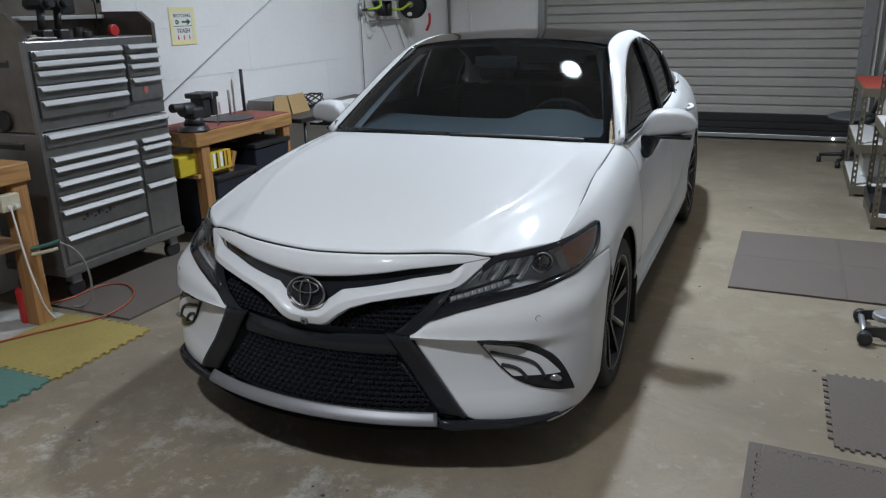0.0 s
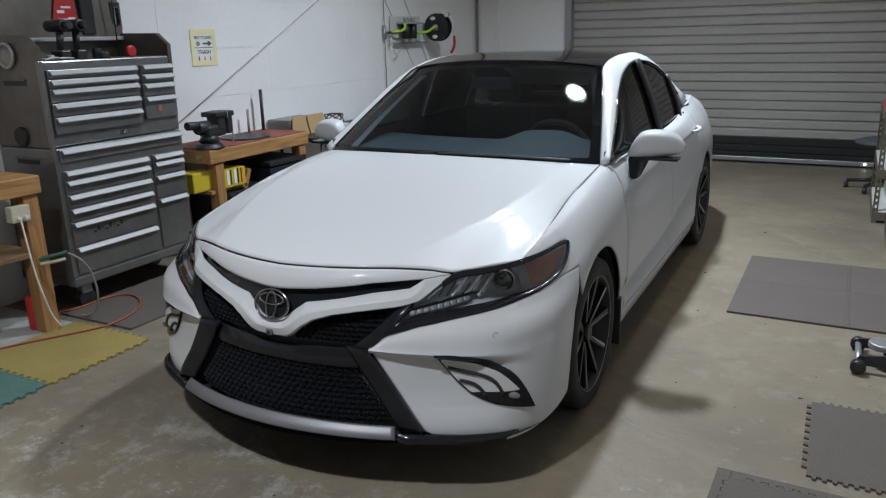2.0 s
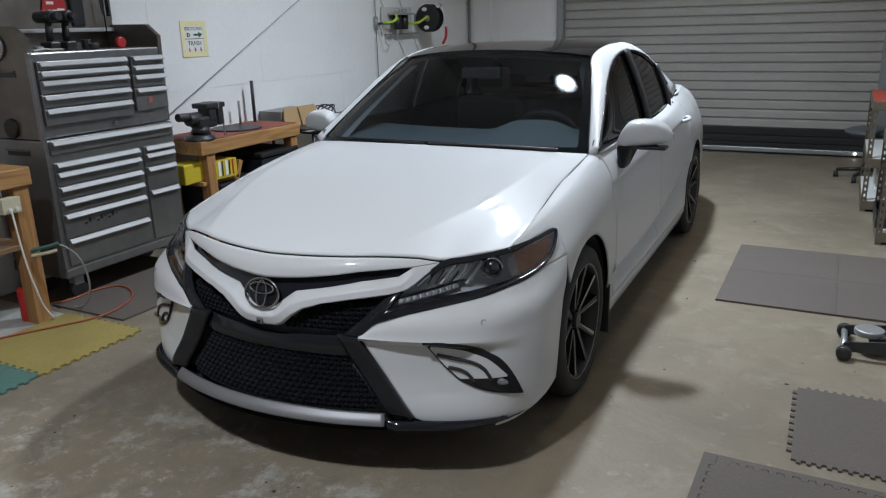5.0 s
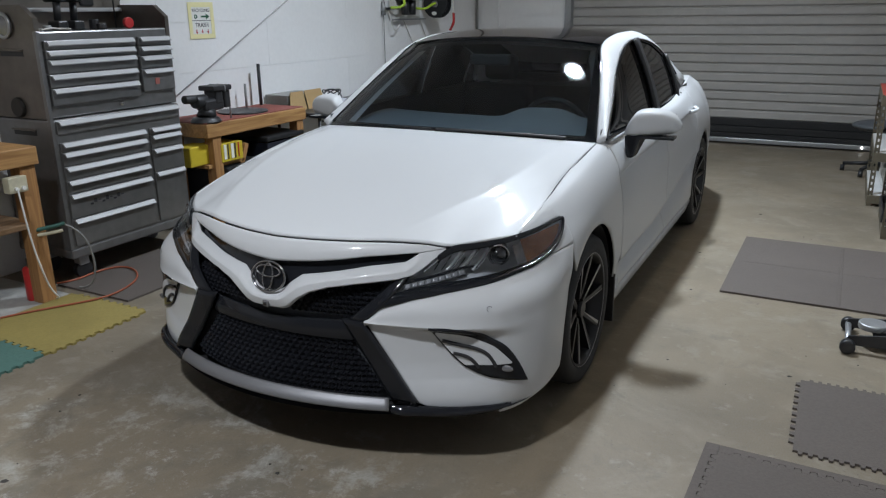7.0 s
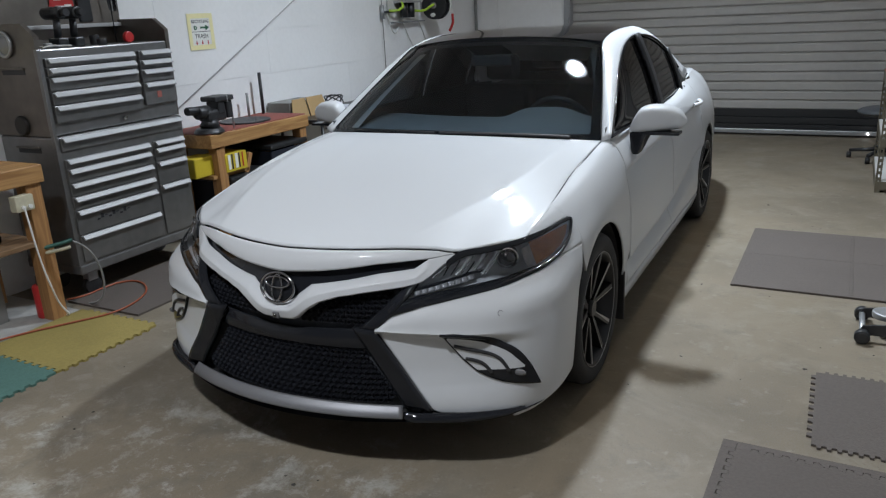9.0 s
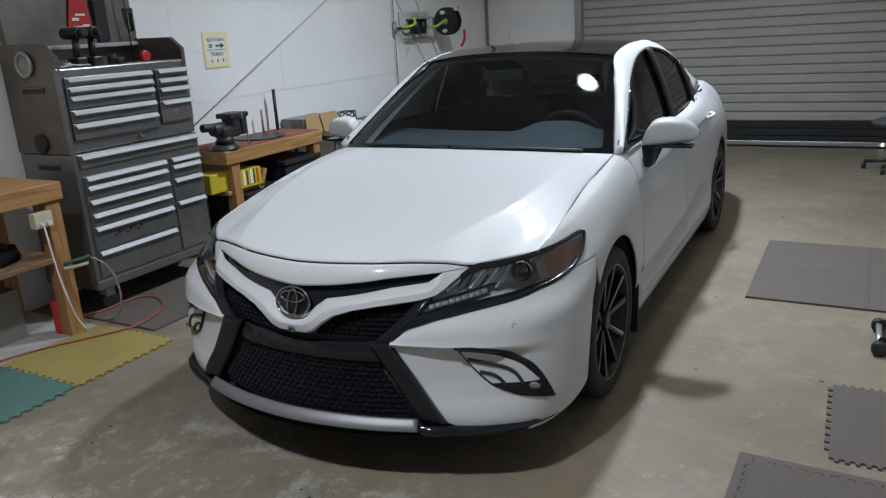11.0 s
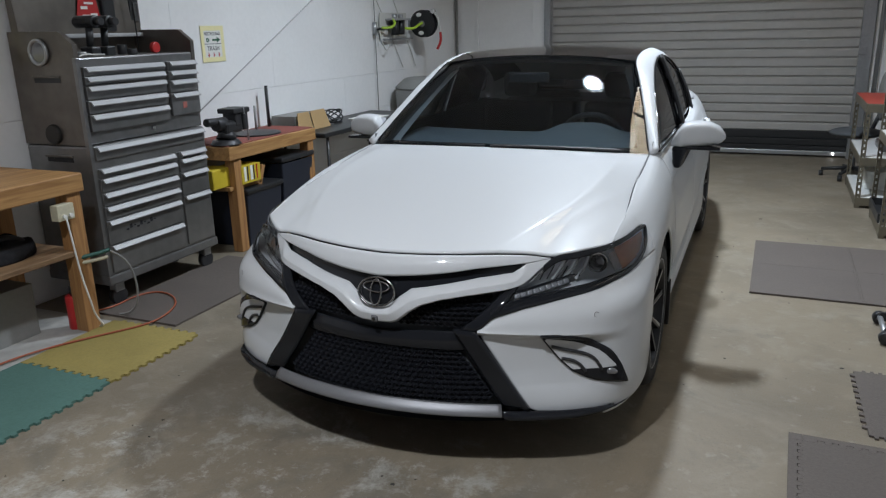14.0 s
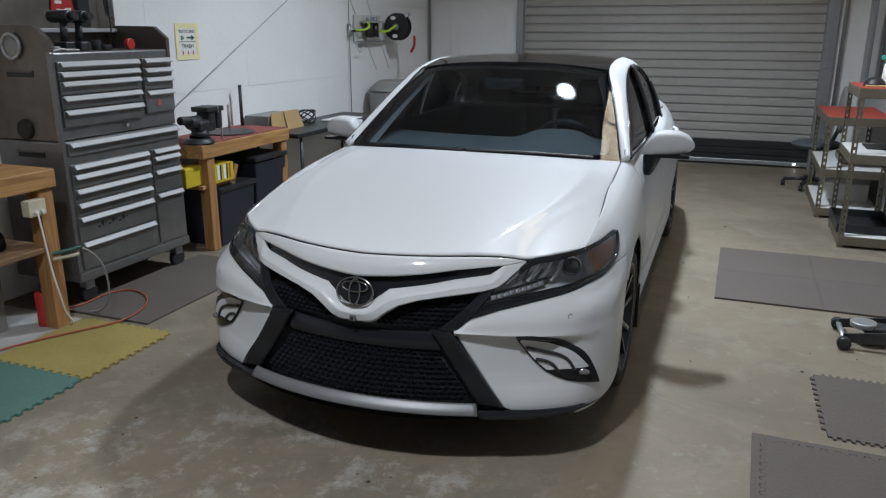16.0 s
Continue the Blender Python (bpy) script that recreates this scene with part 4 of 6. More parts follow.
tube("inner_oval", ring(.022, .046, .017, .664, .006), .0034, EMBLEM, emb, closed=True)
tube("inner_oval", ring(.052, .019, .017 + .28 * .020, .684, .006), .0034, EMBLEM, emb, closed=True)
bm = bmesh.new()
bmesh.ops.create_uvsphere(bm, u_segments=24, v_segments=12, radius=1)
bmesh.ops.transform(bm, matrix=Matrix.LocRotScale((0, .033, .663), Euler((radians(-16), 0, 0)), (.071, .008, .050)), verts=bm.verts)
part("emblem_back", bm, GLOSS_BLACK, emb, smooth=True)
box_part("front_camera", -.013, -.010, .557, .013, .012, .581, SILVER, CAR, bevel=.004)
cyl_part("camera_lens", (0, -.014, .569), (0, -.004, .569), .006, ROOF_BLACK, CAR)


# ---- wheels ----
def wheel(mir, hub_y):
    sgn = -1 if mir else 1
    w = thing("wheel", 0, 0)
    w.parent = CAR
    w.matrix_local = pose(sgn * .776, hub_y, HUB_Z, 0, 0, 180 if mir else 0)
    prof = [(-.11, .240), (-.118, .26), (-.118, .297), (-.107, .318), (-.085, .327), (.085, .327), (.107, .318), (.118, .297), (.117, .265), (.108, .248)]
    seg = 72
    vs, fs = [], []
    n = len(prof)
    for i in range(seg):
        a = 2 * math.pi * i / seg
        for x, r in prof:
            vs.append((x, r * math.cos(a), r * math.sin(a)))
    for i in range(seg):
        for j in range(n - 1):
            fs.append((i * n + j, i * n + j + 1, ((i + 1) % seg) * n + j + 1, ((i + 1) % seg) * n + j))
    mesh("tyre", vs, fs, RUBBER, w, smooth=True)
    rim = thing("rim", 0, 0)
    rim.parent = w
    prof = [(.108, .252), (.114, .247), (.108, .238), (.02, .225), (-.10, .22)]
    vs, fs, n = [], [], 5
    for i in range(seg):
        a = 2 * math.pi * i / seg
        for x, r in prof:
            vs.append((x, r * math.cos(a), r * math.sin(a)))
    for i in range(seg):
        for j in range(n - 1):
            fs.append((i * n + j, i * n + j + 1, ((i + 1) % seg) * n + j + 1, ((i + 1) % seg) * n + j))
    mesh("rim_barrel", vs, fs, RIM_BLACK, rim, smooth=True)
    cyl_part("hub_cap", (.06, 0, 0), (.092, 0, 0), .034, RIM_BLACK, rim)
    cyl_part("brake_disc", (-.02, 0, 0), (.0, 0, 0), .155, CAST_DARK, rim, seg=40)
    cyl_part("rim_back", (.03, 0, 0), (.06, 0, 0), .065, RIM_BLACK, rim)
    tube("rim_lip", [(.1135, .2475 * math.cos(a), .2475 * math.sin(a)) for a in np.linspace(0, 2 * math.pi, 49)[:-1]], .0012, RIM_CUT, rim, "thin machined rim edge", closed=True)
    for k in range(5):
        for s in (-1, 1):
            a = 2 * math.pi * k / 5 + .37 + s * .17
            a2 = 2 * math.pi * k / 5 + .37 + s * .27
            p0 = Vector((.078, .045 * math.cos(a - s * .05), .045 * math.sin(a - s * .05)))
            p1 = Vector((.106, .243 * math.cos(a2), .243 * math.sin(a2)))
            t = Vector((0, -math.sin(a), math.cos(a)))
            w0, w1 = .009, .013
            b0 = Vector((-.045, 0, 0))
            vs = [p0 - t * w0, p0 + t * w0, p1 + t * w1, p1 - t * w1]
            vs += [v + b0 for v in vs]
            mesh("spoke", vs, [(0, 1, 2, 3), (7, 6, 5, 4), (0, 4, 5, 1), (1, 5, 6, 2), (2, 6, 7, 3), (3, 7, 4, 0)], RIM_BLACK, rim, bevel=.002)
            off = Vector((.0015, 0, 0))
            q0 = p0 + (p1 - p0) * .10
            wide = -.2 if s > 0 else .72
            cut = [q0 + off + s * t * w0 * .80, q0 + off + s * t * w0 * .98, p1 + off + s * t * w1 * .98, p1 + off + s * t * w1 * wide]
            mesh("machined_face", cut + [c - off * .9 for c in cut], [(0, 1, 2, 3), (0, 4, 5, 1), (1, 5, 6, 2), (2, 6, 7, 3), (3, 7, 4, 0)], RIM_CUT, rim)
    return w


for mir in (False, True):
    for hub in (HUB_F, HUB_R):
        wheel(mir, hub)

# ---- door mirrors and handles ----
for mir in (False, True):
    sgn = -1 if mir else 1
    mr = thing("door_mirror", 0, 0)
    mr.parent = CAR
    mr.matrix_local = pose(.045 if mir else 0, 0, 0)

    shape = spline([0, .08, .22, .4, .6, .8, .93, 1], [(.832, .975, .992, .015), (.848, .972, 1.030, .045), (.875, .970, 1.076, .072), (.903, .972, 1.098, .085), (.965, .976, 1.104, .086), (1.032, .985, 1.092, .076), (1.072, .995, 1.062, .05), (1.090, 1.012, 1.032, .012)])

    def cap(u, v):
        """Blunt shell, nose forward, flat below."""
        x, z0, z1, d = shape(v)
        a = 2 * math.pi * u
        ca, sa = math.cos(a), math.sin(a)
        ry = math.copysign(abs(ca) ** .75, ca)
        rz = math.copysign(abs(sa) ** .65, sa)
        return (x, 1.735 + d * ry * (1.0 if ry < 0 else .25) + .05 * (v - .4), (z0 + z1) / 2 + (z1 - z0) / 2 * rz)
    grid("cap", cap, 40, 24, PAINT, mr, mirror=mir)
    grid("mirror_glass", lambda u, v: (.962 + .100 * (2 * u - 1), 1.765, 1.036 + .045 * (2 * v - 1)), 4, 4, CHROME, mr, mirror=mir)
    vs = [(.838, 1.66, .980), (.912, 1.67, .978), (.945, 1.74, .980), (.86, 1.75, .980), (.850, 1.66, .872), (.885, 1.66, .868), (.892, 1.72, .872), (.86, 1.73, .875)]
    vs = [(sgn * x, y, z) for x, y, z in vs]
    mesh("stalk", vs, [(0, 1, 2, 3), (7, 6, 5, 4), (0, 4, 5, 1), (1, 5, 6, 2), (2, 6, 7, 3), (3, 7, 4, 0)], GLOSS_BLACK, mr, bevel=.012)
    box_part("turn_signal", sgn * .905, 1.668, .966, sgn * 1.072, 1.75, .980, GLOSS_BLACK, mr, bevel=.003)
    for yy in (2.40, 3.36):
        hx, hy, hz = side_point(yy, side_v(yy, .905))
        tube("door_handle", [(sgn * (hx + .004), yy - .10, hz - .004), (sgn * (hx + .032), yy - .06, hz), (sgn * (hx + .034), yy + .06, hz + .004), (sgn * (hx + .004), yy + .10, hz + .006)], .013, PAINT, CAR)


# ---- things along the left wall ----
CHEST_GREY = material("brushed_grey_steel", (0.25, 0.247, 0.246), 0.33, 0.72, grain=0.25, grain_size=18, blotch=0.3, blotch_size=3)
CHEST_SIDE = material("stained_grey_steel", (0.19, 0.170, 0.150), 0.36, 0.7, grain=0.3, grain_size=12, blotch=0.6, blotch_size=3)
CHEST_DARK = material("grimy_dark_steel", (0.03, 0.028, 0.026), 0.5, 0.4, grain=0.3, grain_size=20)
HANDLE = material("brushed_aluminium", (0.40, 0.40, 0.405), 0.55, 0.25, grain=0.1, grain_size=60)
PINE = wood("yellow_pine", (0.46, 0.26, 0.10), (0.28, 0.14, 0.05), 1)
PINE_V = wood("yellow_pine_upright", (0.42, 0.22, 0.085), (0.25, 0.12, 0.045), 2)
BENCH_RED = material("dusty_red_rubber", (0.27, 0.075, 0.058), 0.75, grain=0.4, grain_size=40, blotch=0.4, blotch_size=5)
RED = material("red_mat", (0.40, 0.06, 0.04), 0.6, grain=0.3, grain_size=50)
MAT_GREY = material("grey_foam", (0.108, 0.090, 0.079), 0.8, grain=0.3, grain_size=80, blotch=0.3, blotch_size=2, bump=0.5, bump_size=120)
MAT_YELLOW = material("yellow_foam", (0.305, 0.240, 0.072), 0.8, grain=0.25, grain_size=60, blotch=0.45, blotch_size=2.5, bump=0.5, bump_size=120)
MAT_GREEN = material("green_foam", (0.075, 0.16, 0.135), 0.8, grain=0.25, grain_size=60, blotch=0.35, blotch_size=2.5, bump=0.5, bump_size=120)
CARD = material("cardboard", (0.42, 0.28, 0.13), 0.8, grain=0.1, grain_size=60)
PLASTIC_BLACK = material("black_plastic", (0.02, 0.021, 0.023), 0.4, grain=0.2, grain_size=80)
CAST = material("dark_cast_iron", (0.05, 0.05, 0.053), 0.45, 0.5, grain=0.3, grain_size=60, bump=0.3, bump_size=120)

ch = thing("tool_chest", -2.27, .85, 0, 0, "tall grey steel rolling tool chest with many drawers and aluminium pulls", "tool chest")
W, D = .965, .50
box_part("lower_cabinet", -D, 0, .17, 0, W, .985, CHEST_GREY, ch, bevel=.012)
box_part("upper_cabinet", -D, .01, .99, -.012, W - .01, 1.475, CHEST_GREY, ch, bevel=.01)
for yy in (.0, W - .03):
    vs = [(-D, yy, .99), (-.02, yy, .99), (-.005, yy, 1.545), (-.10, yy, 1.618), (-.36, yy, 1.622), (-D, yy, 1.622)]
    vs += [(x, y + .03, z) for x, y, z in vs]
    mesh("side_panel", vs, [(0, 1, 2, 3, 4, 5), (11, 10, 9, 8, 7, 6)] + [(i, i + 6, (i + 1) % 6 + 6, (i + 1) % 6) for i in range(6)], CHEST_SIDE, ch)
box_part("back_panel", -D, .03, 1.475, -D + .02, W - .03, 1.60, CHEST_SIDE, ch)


def drawer(y0, y1, zh, z0, grey=CHEST_GREY):
    d = box_part("drawer", -.01, y0, z0, .012, y1, zh + .012, grey, ch, bevel=.003)
    vs, n = [], 0
    prof = [(.012, .008), (.020, .010), (.037, -.012), (.036, -.017), (.029, -.014), (.016, .001), (.012, .001)]
    for y in (y0 + .012, y1 - .012):
        vs += [(x, y, zh + z) for x, z in prof]
    n = len(prof)
    mesh("pull", vs, [(i, i + 1, n + i + 1, n + i) for i in range(n - 1)] + [tuple(range(n))[::-1], tuple(range(n, 2 * n))], HANDLE, d, "aluminium pull")


def column(y0, y1, tops, bottom):
    for a, b in zip(tops, list(tops[1:]) + [bottom - .018]):
        drawer(y0, y1, a, b + .018)


column(.035, .655, [1.412, 1.357, 1.306, 1.225, 1.147], 1.065)
column(.685, .945, [1.412, 1.352, 1.294, 1.212], 1.085)
drawer(.03, .95, .966, .90)
column(.035, .655, [.838, .780, .695, .612, .530, .378], .225)
column(.685, .945, [.838, .790, .700, .545], .225)
box_part("base_rail", -D, -.005, .15, .01, W + .005, .21, CHEST_GREY, ch, bevel=.01)
for yy, xx in ((.10, -.06), (.90, -.06), (.10, -.36), (.90, -.36)):
    ca = thing("caster", 0, 0)
    ca.parent = ch
    box_part("fork", xx - .03, yy - .035, .085, xx + .03, yy + .035, .15, STEEL, ca, bevel=.008)
    box_part("swivel_plate", xx - .045, yy - .05, .140, xx + .045, yy + .05, .152, STEEL, ca, bevel=.003)
    cyl_part("caster_wheel", (xx - .02, yy, .055), (xx + .02, yy, .055), .055, CAST, ca, seg=28)
box_part("maker_badge", .0125, .78, 1.125, .015, .815, 1.165, material("badge_red", (.35, .12, .10), .4), ch, bevel=0)
cyl_part("lock", (.0, .50, 1.03), (.02, .50, 1.03), .012, CHROME, ch)
cup = thing("side_lamp", 0, 0)
cup.parent = ch
tube("bezel_ring", [(-.262 + .066 * math.cos(a), -.012, 1.508 + .066 * math.sin(a)) for a in np.linspace(0, 2 * math.pi, 29)[:-1]], .010, STEEL, cup, "round steel rim", closed=True)
cyl_part("glass", (-.262, -.010, 1.508), (-.262, .002, 1.508), .060, DIM_LENS, cup, r1=.05)
for z0 in (1.340, .890):
    slot = thing("side_handle", 0, 0)
    slot.parent = ch
    box_part("recess", -.34, -.003, z0, -.135, .004, z0 + .030, PLASTIC_BLACK, slot, bevel=.001)
    box_part("grip", -.345, -.016, z0 + .028, -.13, .002, z0 + .040, CHEST_SIDE, slot, bevel=.004)
cyl_part("side_knob", (-.25, -.022, 1.05), (-.25, .002, 1.05), .055, CHEST_DARK, ch, "dark round boss on the side", r1=.06, bevel=.006)
box_part("corner_post", -.022, -.004, .21, .006, .022, 1.475, CHEST_GREY, ch, bevel=.003)

# foreground workbench
wb = thing("workbench", -2.79, -1.42, 0, 0, "yellow pine workbench with a thick top", "workbench")
box_part("top", 0, 0, .79, .69, 2.05, .89, PINE, wb, bevel=.008)
for x, y in ((.58, 1.945), (.02, 1.945), (.58, .05), (.02, .05)):
    box_part("leg", x, y, 0, x + .09, y + .09, .79, PINE_V, wb, bevel=.006)

# vise table
vt = thing("vise_table", -2.78, 2.06, 0, 0, "narrow pine bench with a red rubber top", "workbench")
box_part("top", 0, 0, .70, .50, 1.14, .80, PINE, vt, bevel=.008)
box_part("rubber_top", .01, .01, .80, .48, 1.13, .807, BENCH_RED, vt)
for x, y in ((.40, .06), (.02, .06), (.40, 1.03), (.02, 1.03)):
    box_part("leg", x, y, 0, x + .085, y + .085, .70, PINE_V, vt, bevel=.006)

ft = thing("folding_table", -2.78, 3.26, 0, 0, "grey plastic folding table with thin steel legs", "table")
box_part("top", 0, 0, .70, .55, 1.8, .74, PLASTIC_BLACK, ft, bevel=.01)
for x, y in ((.05, .12), (.50, .12), (.05, 1.68), (.50, 1.68)):
    cyl_part("leg", (x, y, 0), (x, y, .70), .014, PLASTIC_BLACK, ft)


# ---- foam floor tiles ----
def foam_tile(x, y, mat, w=.61, d=.61, label="", rz=0.0, teeth=(1, 1, 1, 1), t=.012, gap=.002):
    """Square tile; teeth (1), notches (-1) or none (0) on its left, right, near and far sides."""
    n, tooth, pts = 11, .018, []
    def edge(p, q, out, on):
        for i in range(n * 2):
            f0, f1 = i / (2 * n), (i + 1) / (2 * n)
            o = 0.0
            if on > 0 and i % 2 and i < 2 * n - 1:
                o = tooth
            if on < 0 and i % 2 == 0 and i > 0:
                o = -tooth - gap
            slim = .12 / (2 * n) if o > 0 else 0.0
            for f in (f0 + slim, f1 - slim):
                pts.append((p[0] + (q[0] - p[0]) * f + out[0] * o, p[1] + (q[1] - p[1]) * f + out[1] * o))
    edge((0, 0), (w, 0), (0, -1), teeth[2])
    edge((w, 0), (w, d), (1, 0), teeth[1])
    edge((w, d), (0, d), (0, 1), teeth[3])
    edge((0, d), (0, 0), (-1, 0), teeth[0])
    clean = [p for i, p in enumerate(pts) if (Vector(p) - Vector(pts[i - 1])).length > 1e-5]
    n2 = len(clean)
    vs = [(a, b, t) for a, b in clean] + [(a, b, 0.0) for a, b in clean]
    fs = [tuple(range(n2))] + [(i, i + n2, (i + 1) % n2 + n2, (i + 1) % n2) for i in range(n2)]
    ob = mesh("foam_tile", vs, fs, mat)
    ob.matrix_world = pose(x, y, 0, 0, 0, rz)
    return tagged(ob, label, "floor mat", "foam tiles")


G = "interlocking grey foam floor tile"
foam_tile(-2.115, .09, MAT_YELLOW, label="worn yellow interlocking foam floor tile", teeth=(0, 1, -1, 1))
foam_tile(-2.115, -.525, MAT_GREEN, label="green interlocking foam floor tile", teeth=(0, 1, 0, 1))
foam_tile(-2.33, .765, MAT_GREY, label=G, teeth=(0, 0, 0, 0))
foam_tile(-2.33, 1.375, MAT_GREY, label=G, teeth=(0, 0, 0, 0))
for i in range(2):
    for j in range(2):
        foam_tile(1.238 + .60 * i, 2.395 + .60 * j, MAT_GREY, label=G, teeth=(-i, 1 - i, -j, 1 - j), w=.599, d=.599, gap=.0004)
foam_tile(1.735, .80, MAT_GREY, label=G, teeth=(1, 0, 1, 1), rz=1, w=.372, t=.009)
# one more tile with edging strips on two sides
CO, SI = math.cos(math.radians(-1)), math.sin(math.radians(-1))
for u, v, w, d, teeth, lab in ((0, 0, .05, .555, (0, -1, 0, 0), "narrow grey foam edging strip beside its floor tile"),
                               (.051, 0, .555, .555, (1, 1, 0, 1), G),
                               (.051, .556, .555, .05, (0, 0, -1, 0), "narrow grey foam edging strip beside its floor tile"),
                               (0, .556, .0495, .05, (0, 0, 0, 0), "small square grey foam corner of the tile edging")):
    foam_tile(1.435 + u * CO - v * SI, .105 + u * SI + v * CO, MAT_GREY, label=lab, teeth=teeth, rz=-1, w=w, d=d)


# ---- steel shelving on the right ----
RACK = material("bronze_enamel_steel", (0.16, 0.14, 0.10), 0.45, 0.3, grain=0.2, grain_size=30)
BOARD = material("white_shelf_board", (0.66, 0.66, 0.64), 0.6, grain=0.1, grain_size=30, blotch=0.2)


def rack(x, y, w, d, high, shelves, label):
    r = thing("shelving_rack", x, y, 0, 0, label, "shelving", "steel racks")
    for px in (0, w):
        for py in (0, d):
            sx, sy = (1 if px == 0 else -1), (1 if py == 0 else -1)
            bm = bmesh.new()
            for along in (0, 1):
                for c0, c1, rungs in ((0, .013, None), (.025, .038, None), (.013, .025, 1)):
                    spans = [(0, high)] if rungs is None else [(zz, min(zz + .026, high)) for zz in np.arange(0, high, .05)]
                    for z0, z1 in spans:
                        if along:
                            box(bm, min(px, px + sx * .003), min(py + sy * c0, py + sy * c1), z0, max(px, px + sx * .003), max(py + sy * c0, py + sy * c1), z1)
                        else:
                            box(bm, min(px + sx * c0, px + sx * c1), min(py, py + sy * .003), z0, max(px + sx * c0, px + sx * c1), max(py, py + sy * .003), z1)
            part("post", bm, RACK, r)
    for z, mat in shelves:
        s = box_part("shelf", .005, .005, z - .012, w - .005, d - .005, z, mat, r, bevel=.002)
        for a in ((-.002, -.002, w + .002, .010), (-.002, d - .010, w + .002, d + .002), (-.002, .010, .010, d - .010), (w - .010, .010, w + .002, d - .010)):
            box_part("beam", a[0], a[1], z - .075, a[2], a[3], z - .004, RACK, s, bevel=.003)
    return r


rack(2.070, 3.96, .43, .70, 1.20, ((.095, BOARD), (.72, BOARD), (1.20, RED)), "bronze steel shelving rack with white boards and a red top")
rack(1.985, 4.97, .50, 1.08, .89, ((.095, BOARD), (.44, BOARD), (.89, RED)), "bronze steel shelving rack with white boards and a red top")


# ---- small things, space by space ----
PAPER = material("white_paper", (0.78, 0.78, 0.74), 0.7, grain=0.05)
TAPE = material("yellow_tape", (0.85, 0.79, 0.44), 0.5, grain=0.1)
INK = material("black_ink", (0.02, 0.02, 0.025), 0.6)
GREEN_INK = material("dark_green_ink", (0.02, 0.10, 0.05), 0.6)
PALE_PIPE = material("pale_pipe_paint", (0.62, 0.61, 0.58), 0.5, grain=0.1, grain_size=30)
HOSE_LIME = material("lime_hose", (0.42, 0.62, 0.05), 0.45, grain=0.1)
HOSE_ORANGE = material("orange_hose", (0.32, 0.080, 0.035), 0.5, grain=0.1)
RED_PLASTIC = material("red_plastic", (0.45, 0.025, 0.025), 0.35, grain=0.15, grain_size=40)
YELLOW_BOX = material("yellow_card", (0.55, 0.42, 0.03), 0.5, grain=0.1)
CORD_WHITE = material("white_cord", (0.70, 0.69, 0.66), 0.5)
BEIGE = material("beige_plastic", (0.58, 0.54, 0.40), 0.5, grain=0.15, grain_size=50, blotch=0.3, blotch_size=20)
DRUM_GREY = material("grey_plastic", (0.26, 0.26, 0.25), 0.55, grain=0.15, blotch=0.25)
TOTE = material("dark_blue_plastic", (0.018, 0.022, 0.035), 0.45, grain=0.2, grain_size=30)
CLAMP_GREEN = material("worn_green_paint", (0.03, 0.11, 0.09), 0.5, grain=0.4, grain_size=60)
TEAL = material("teal_plastic", (0.04, 0.38, 0.33), 0.4)


def letters(body, size, mat, parent, m, name="lettering"):
    """Flat words as a mesh."""
    cu = bpy.data.curves.new(name, "FONT")
    cu.body, cu.size, cu.extrude, cu.align_x, cu.align_y = body, size, .0006, "CENTER", "CENTER"
    tmp = bpy.data.objects.new("tmp", cu)
    me = bpy.data.meshes.new_from_object(tmp)
    bpy.data.objects.remove(tmp)
    bpy.data.curves.remove(cu)
    me.materials.clear()
    me.materials.append(mat)
    me.name = name
    ob = new(name, me)
    ob.parent = parent
    ob.matrix_local = m
    return ob


ON_WALL = Matrix(((0, 0, 1, 0), (1, 0, 0, 0), (0, 1, 0, 0), (0, 0, 0, 1)))   # text x -> +y, y -> +z, faces +x


def at_wall(x, y, z):
    return Matrix.Translation((x, y, z)) @ ON_WALL


sg = thing("paper_sign", X0, 2.632, 1.508, 0, "white recycling and trash sign with yellow tape border", "sign")
box_part("sheet", .002, -.115, -.118, .005, .115, .118, PAPER, sg, bevel=0)
for y0, z0, y1, z1 in ((-.134, .100, .134, .136), (-.134, -.136, .134, -.100), (-.134, -.100, -.100, .100), (.100, -.100, .134, .100)):
    box_part("tape", .005, y0, z0, .007, y1, z1, TAPE, sg, bevel=0)
letters("RECYCLING", .034, INK, sg, at_wall(.006, 0, .075))
letters("TRASH", .046, INK, sg, at_wall(.006, 0, -.035))
box_part("rule", .0052, -.098, -.002, .0062, .098, .002, INK, sg, bevel=0)
bm = bmesh.new()
box(bm, .0052, -.005, .023, .0064, .050, .037)
r = bmesh.ops.create_cone(bm, cap_ends=True, segments=3, radius1=.026, radius2=.026, depth=.0012)
bmesh.ops.transform(bm, matrix=at_wall(.006, .062, .030) @ Matrix.Rotation(radians(-90), 4, "Z"), verts=r["verts"])
part("arrow", bm, GREEN_INK, sg)
tube("loop_arrows", [(.0062, -.058 + .022 * math.cos(a), .030 + .022 * math.sin(a)) for a in np.linspace(0, 2 * math.pi, 4)[:-1]], .004, GREEN_INK, sg, closed=True)
for yy in (-.06, 0, .06):
    bm = bmesh.new()
    box(bm, .0052, yy - .004, -.085, .0064, yy + .004, -.066)
    r = bmesh.ops.create_cone(bm, cap_ends=True, segments=3, radius1=.012, radius2=.012, depth=.0012)
    bmesh.ops.transform(bm, matrix=at_wall(.006, yy, -.088) @ Matrix.Rotation(radians(180), 4, "Z"), verts=r["verts"])
    part("arrow", bm, RED_PLASTIC, sg)
s2 = thing("paper_sign", X0, .62, 1.60, 0, "faded paper sheet with yellow tape border on the wall", "sign")
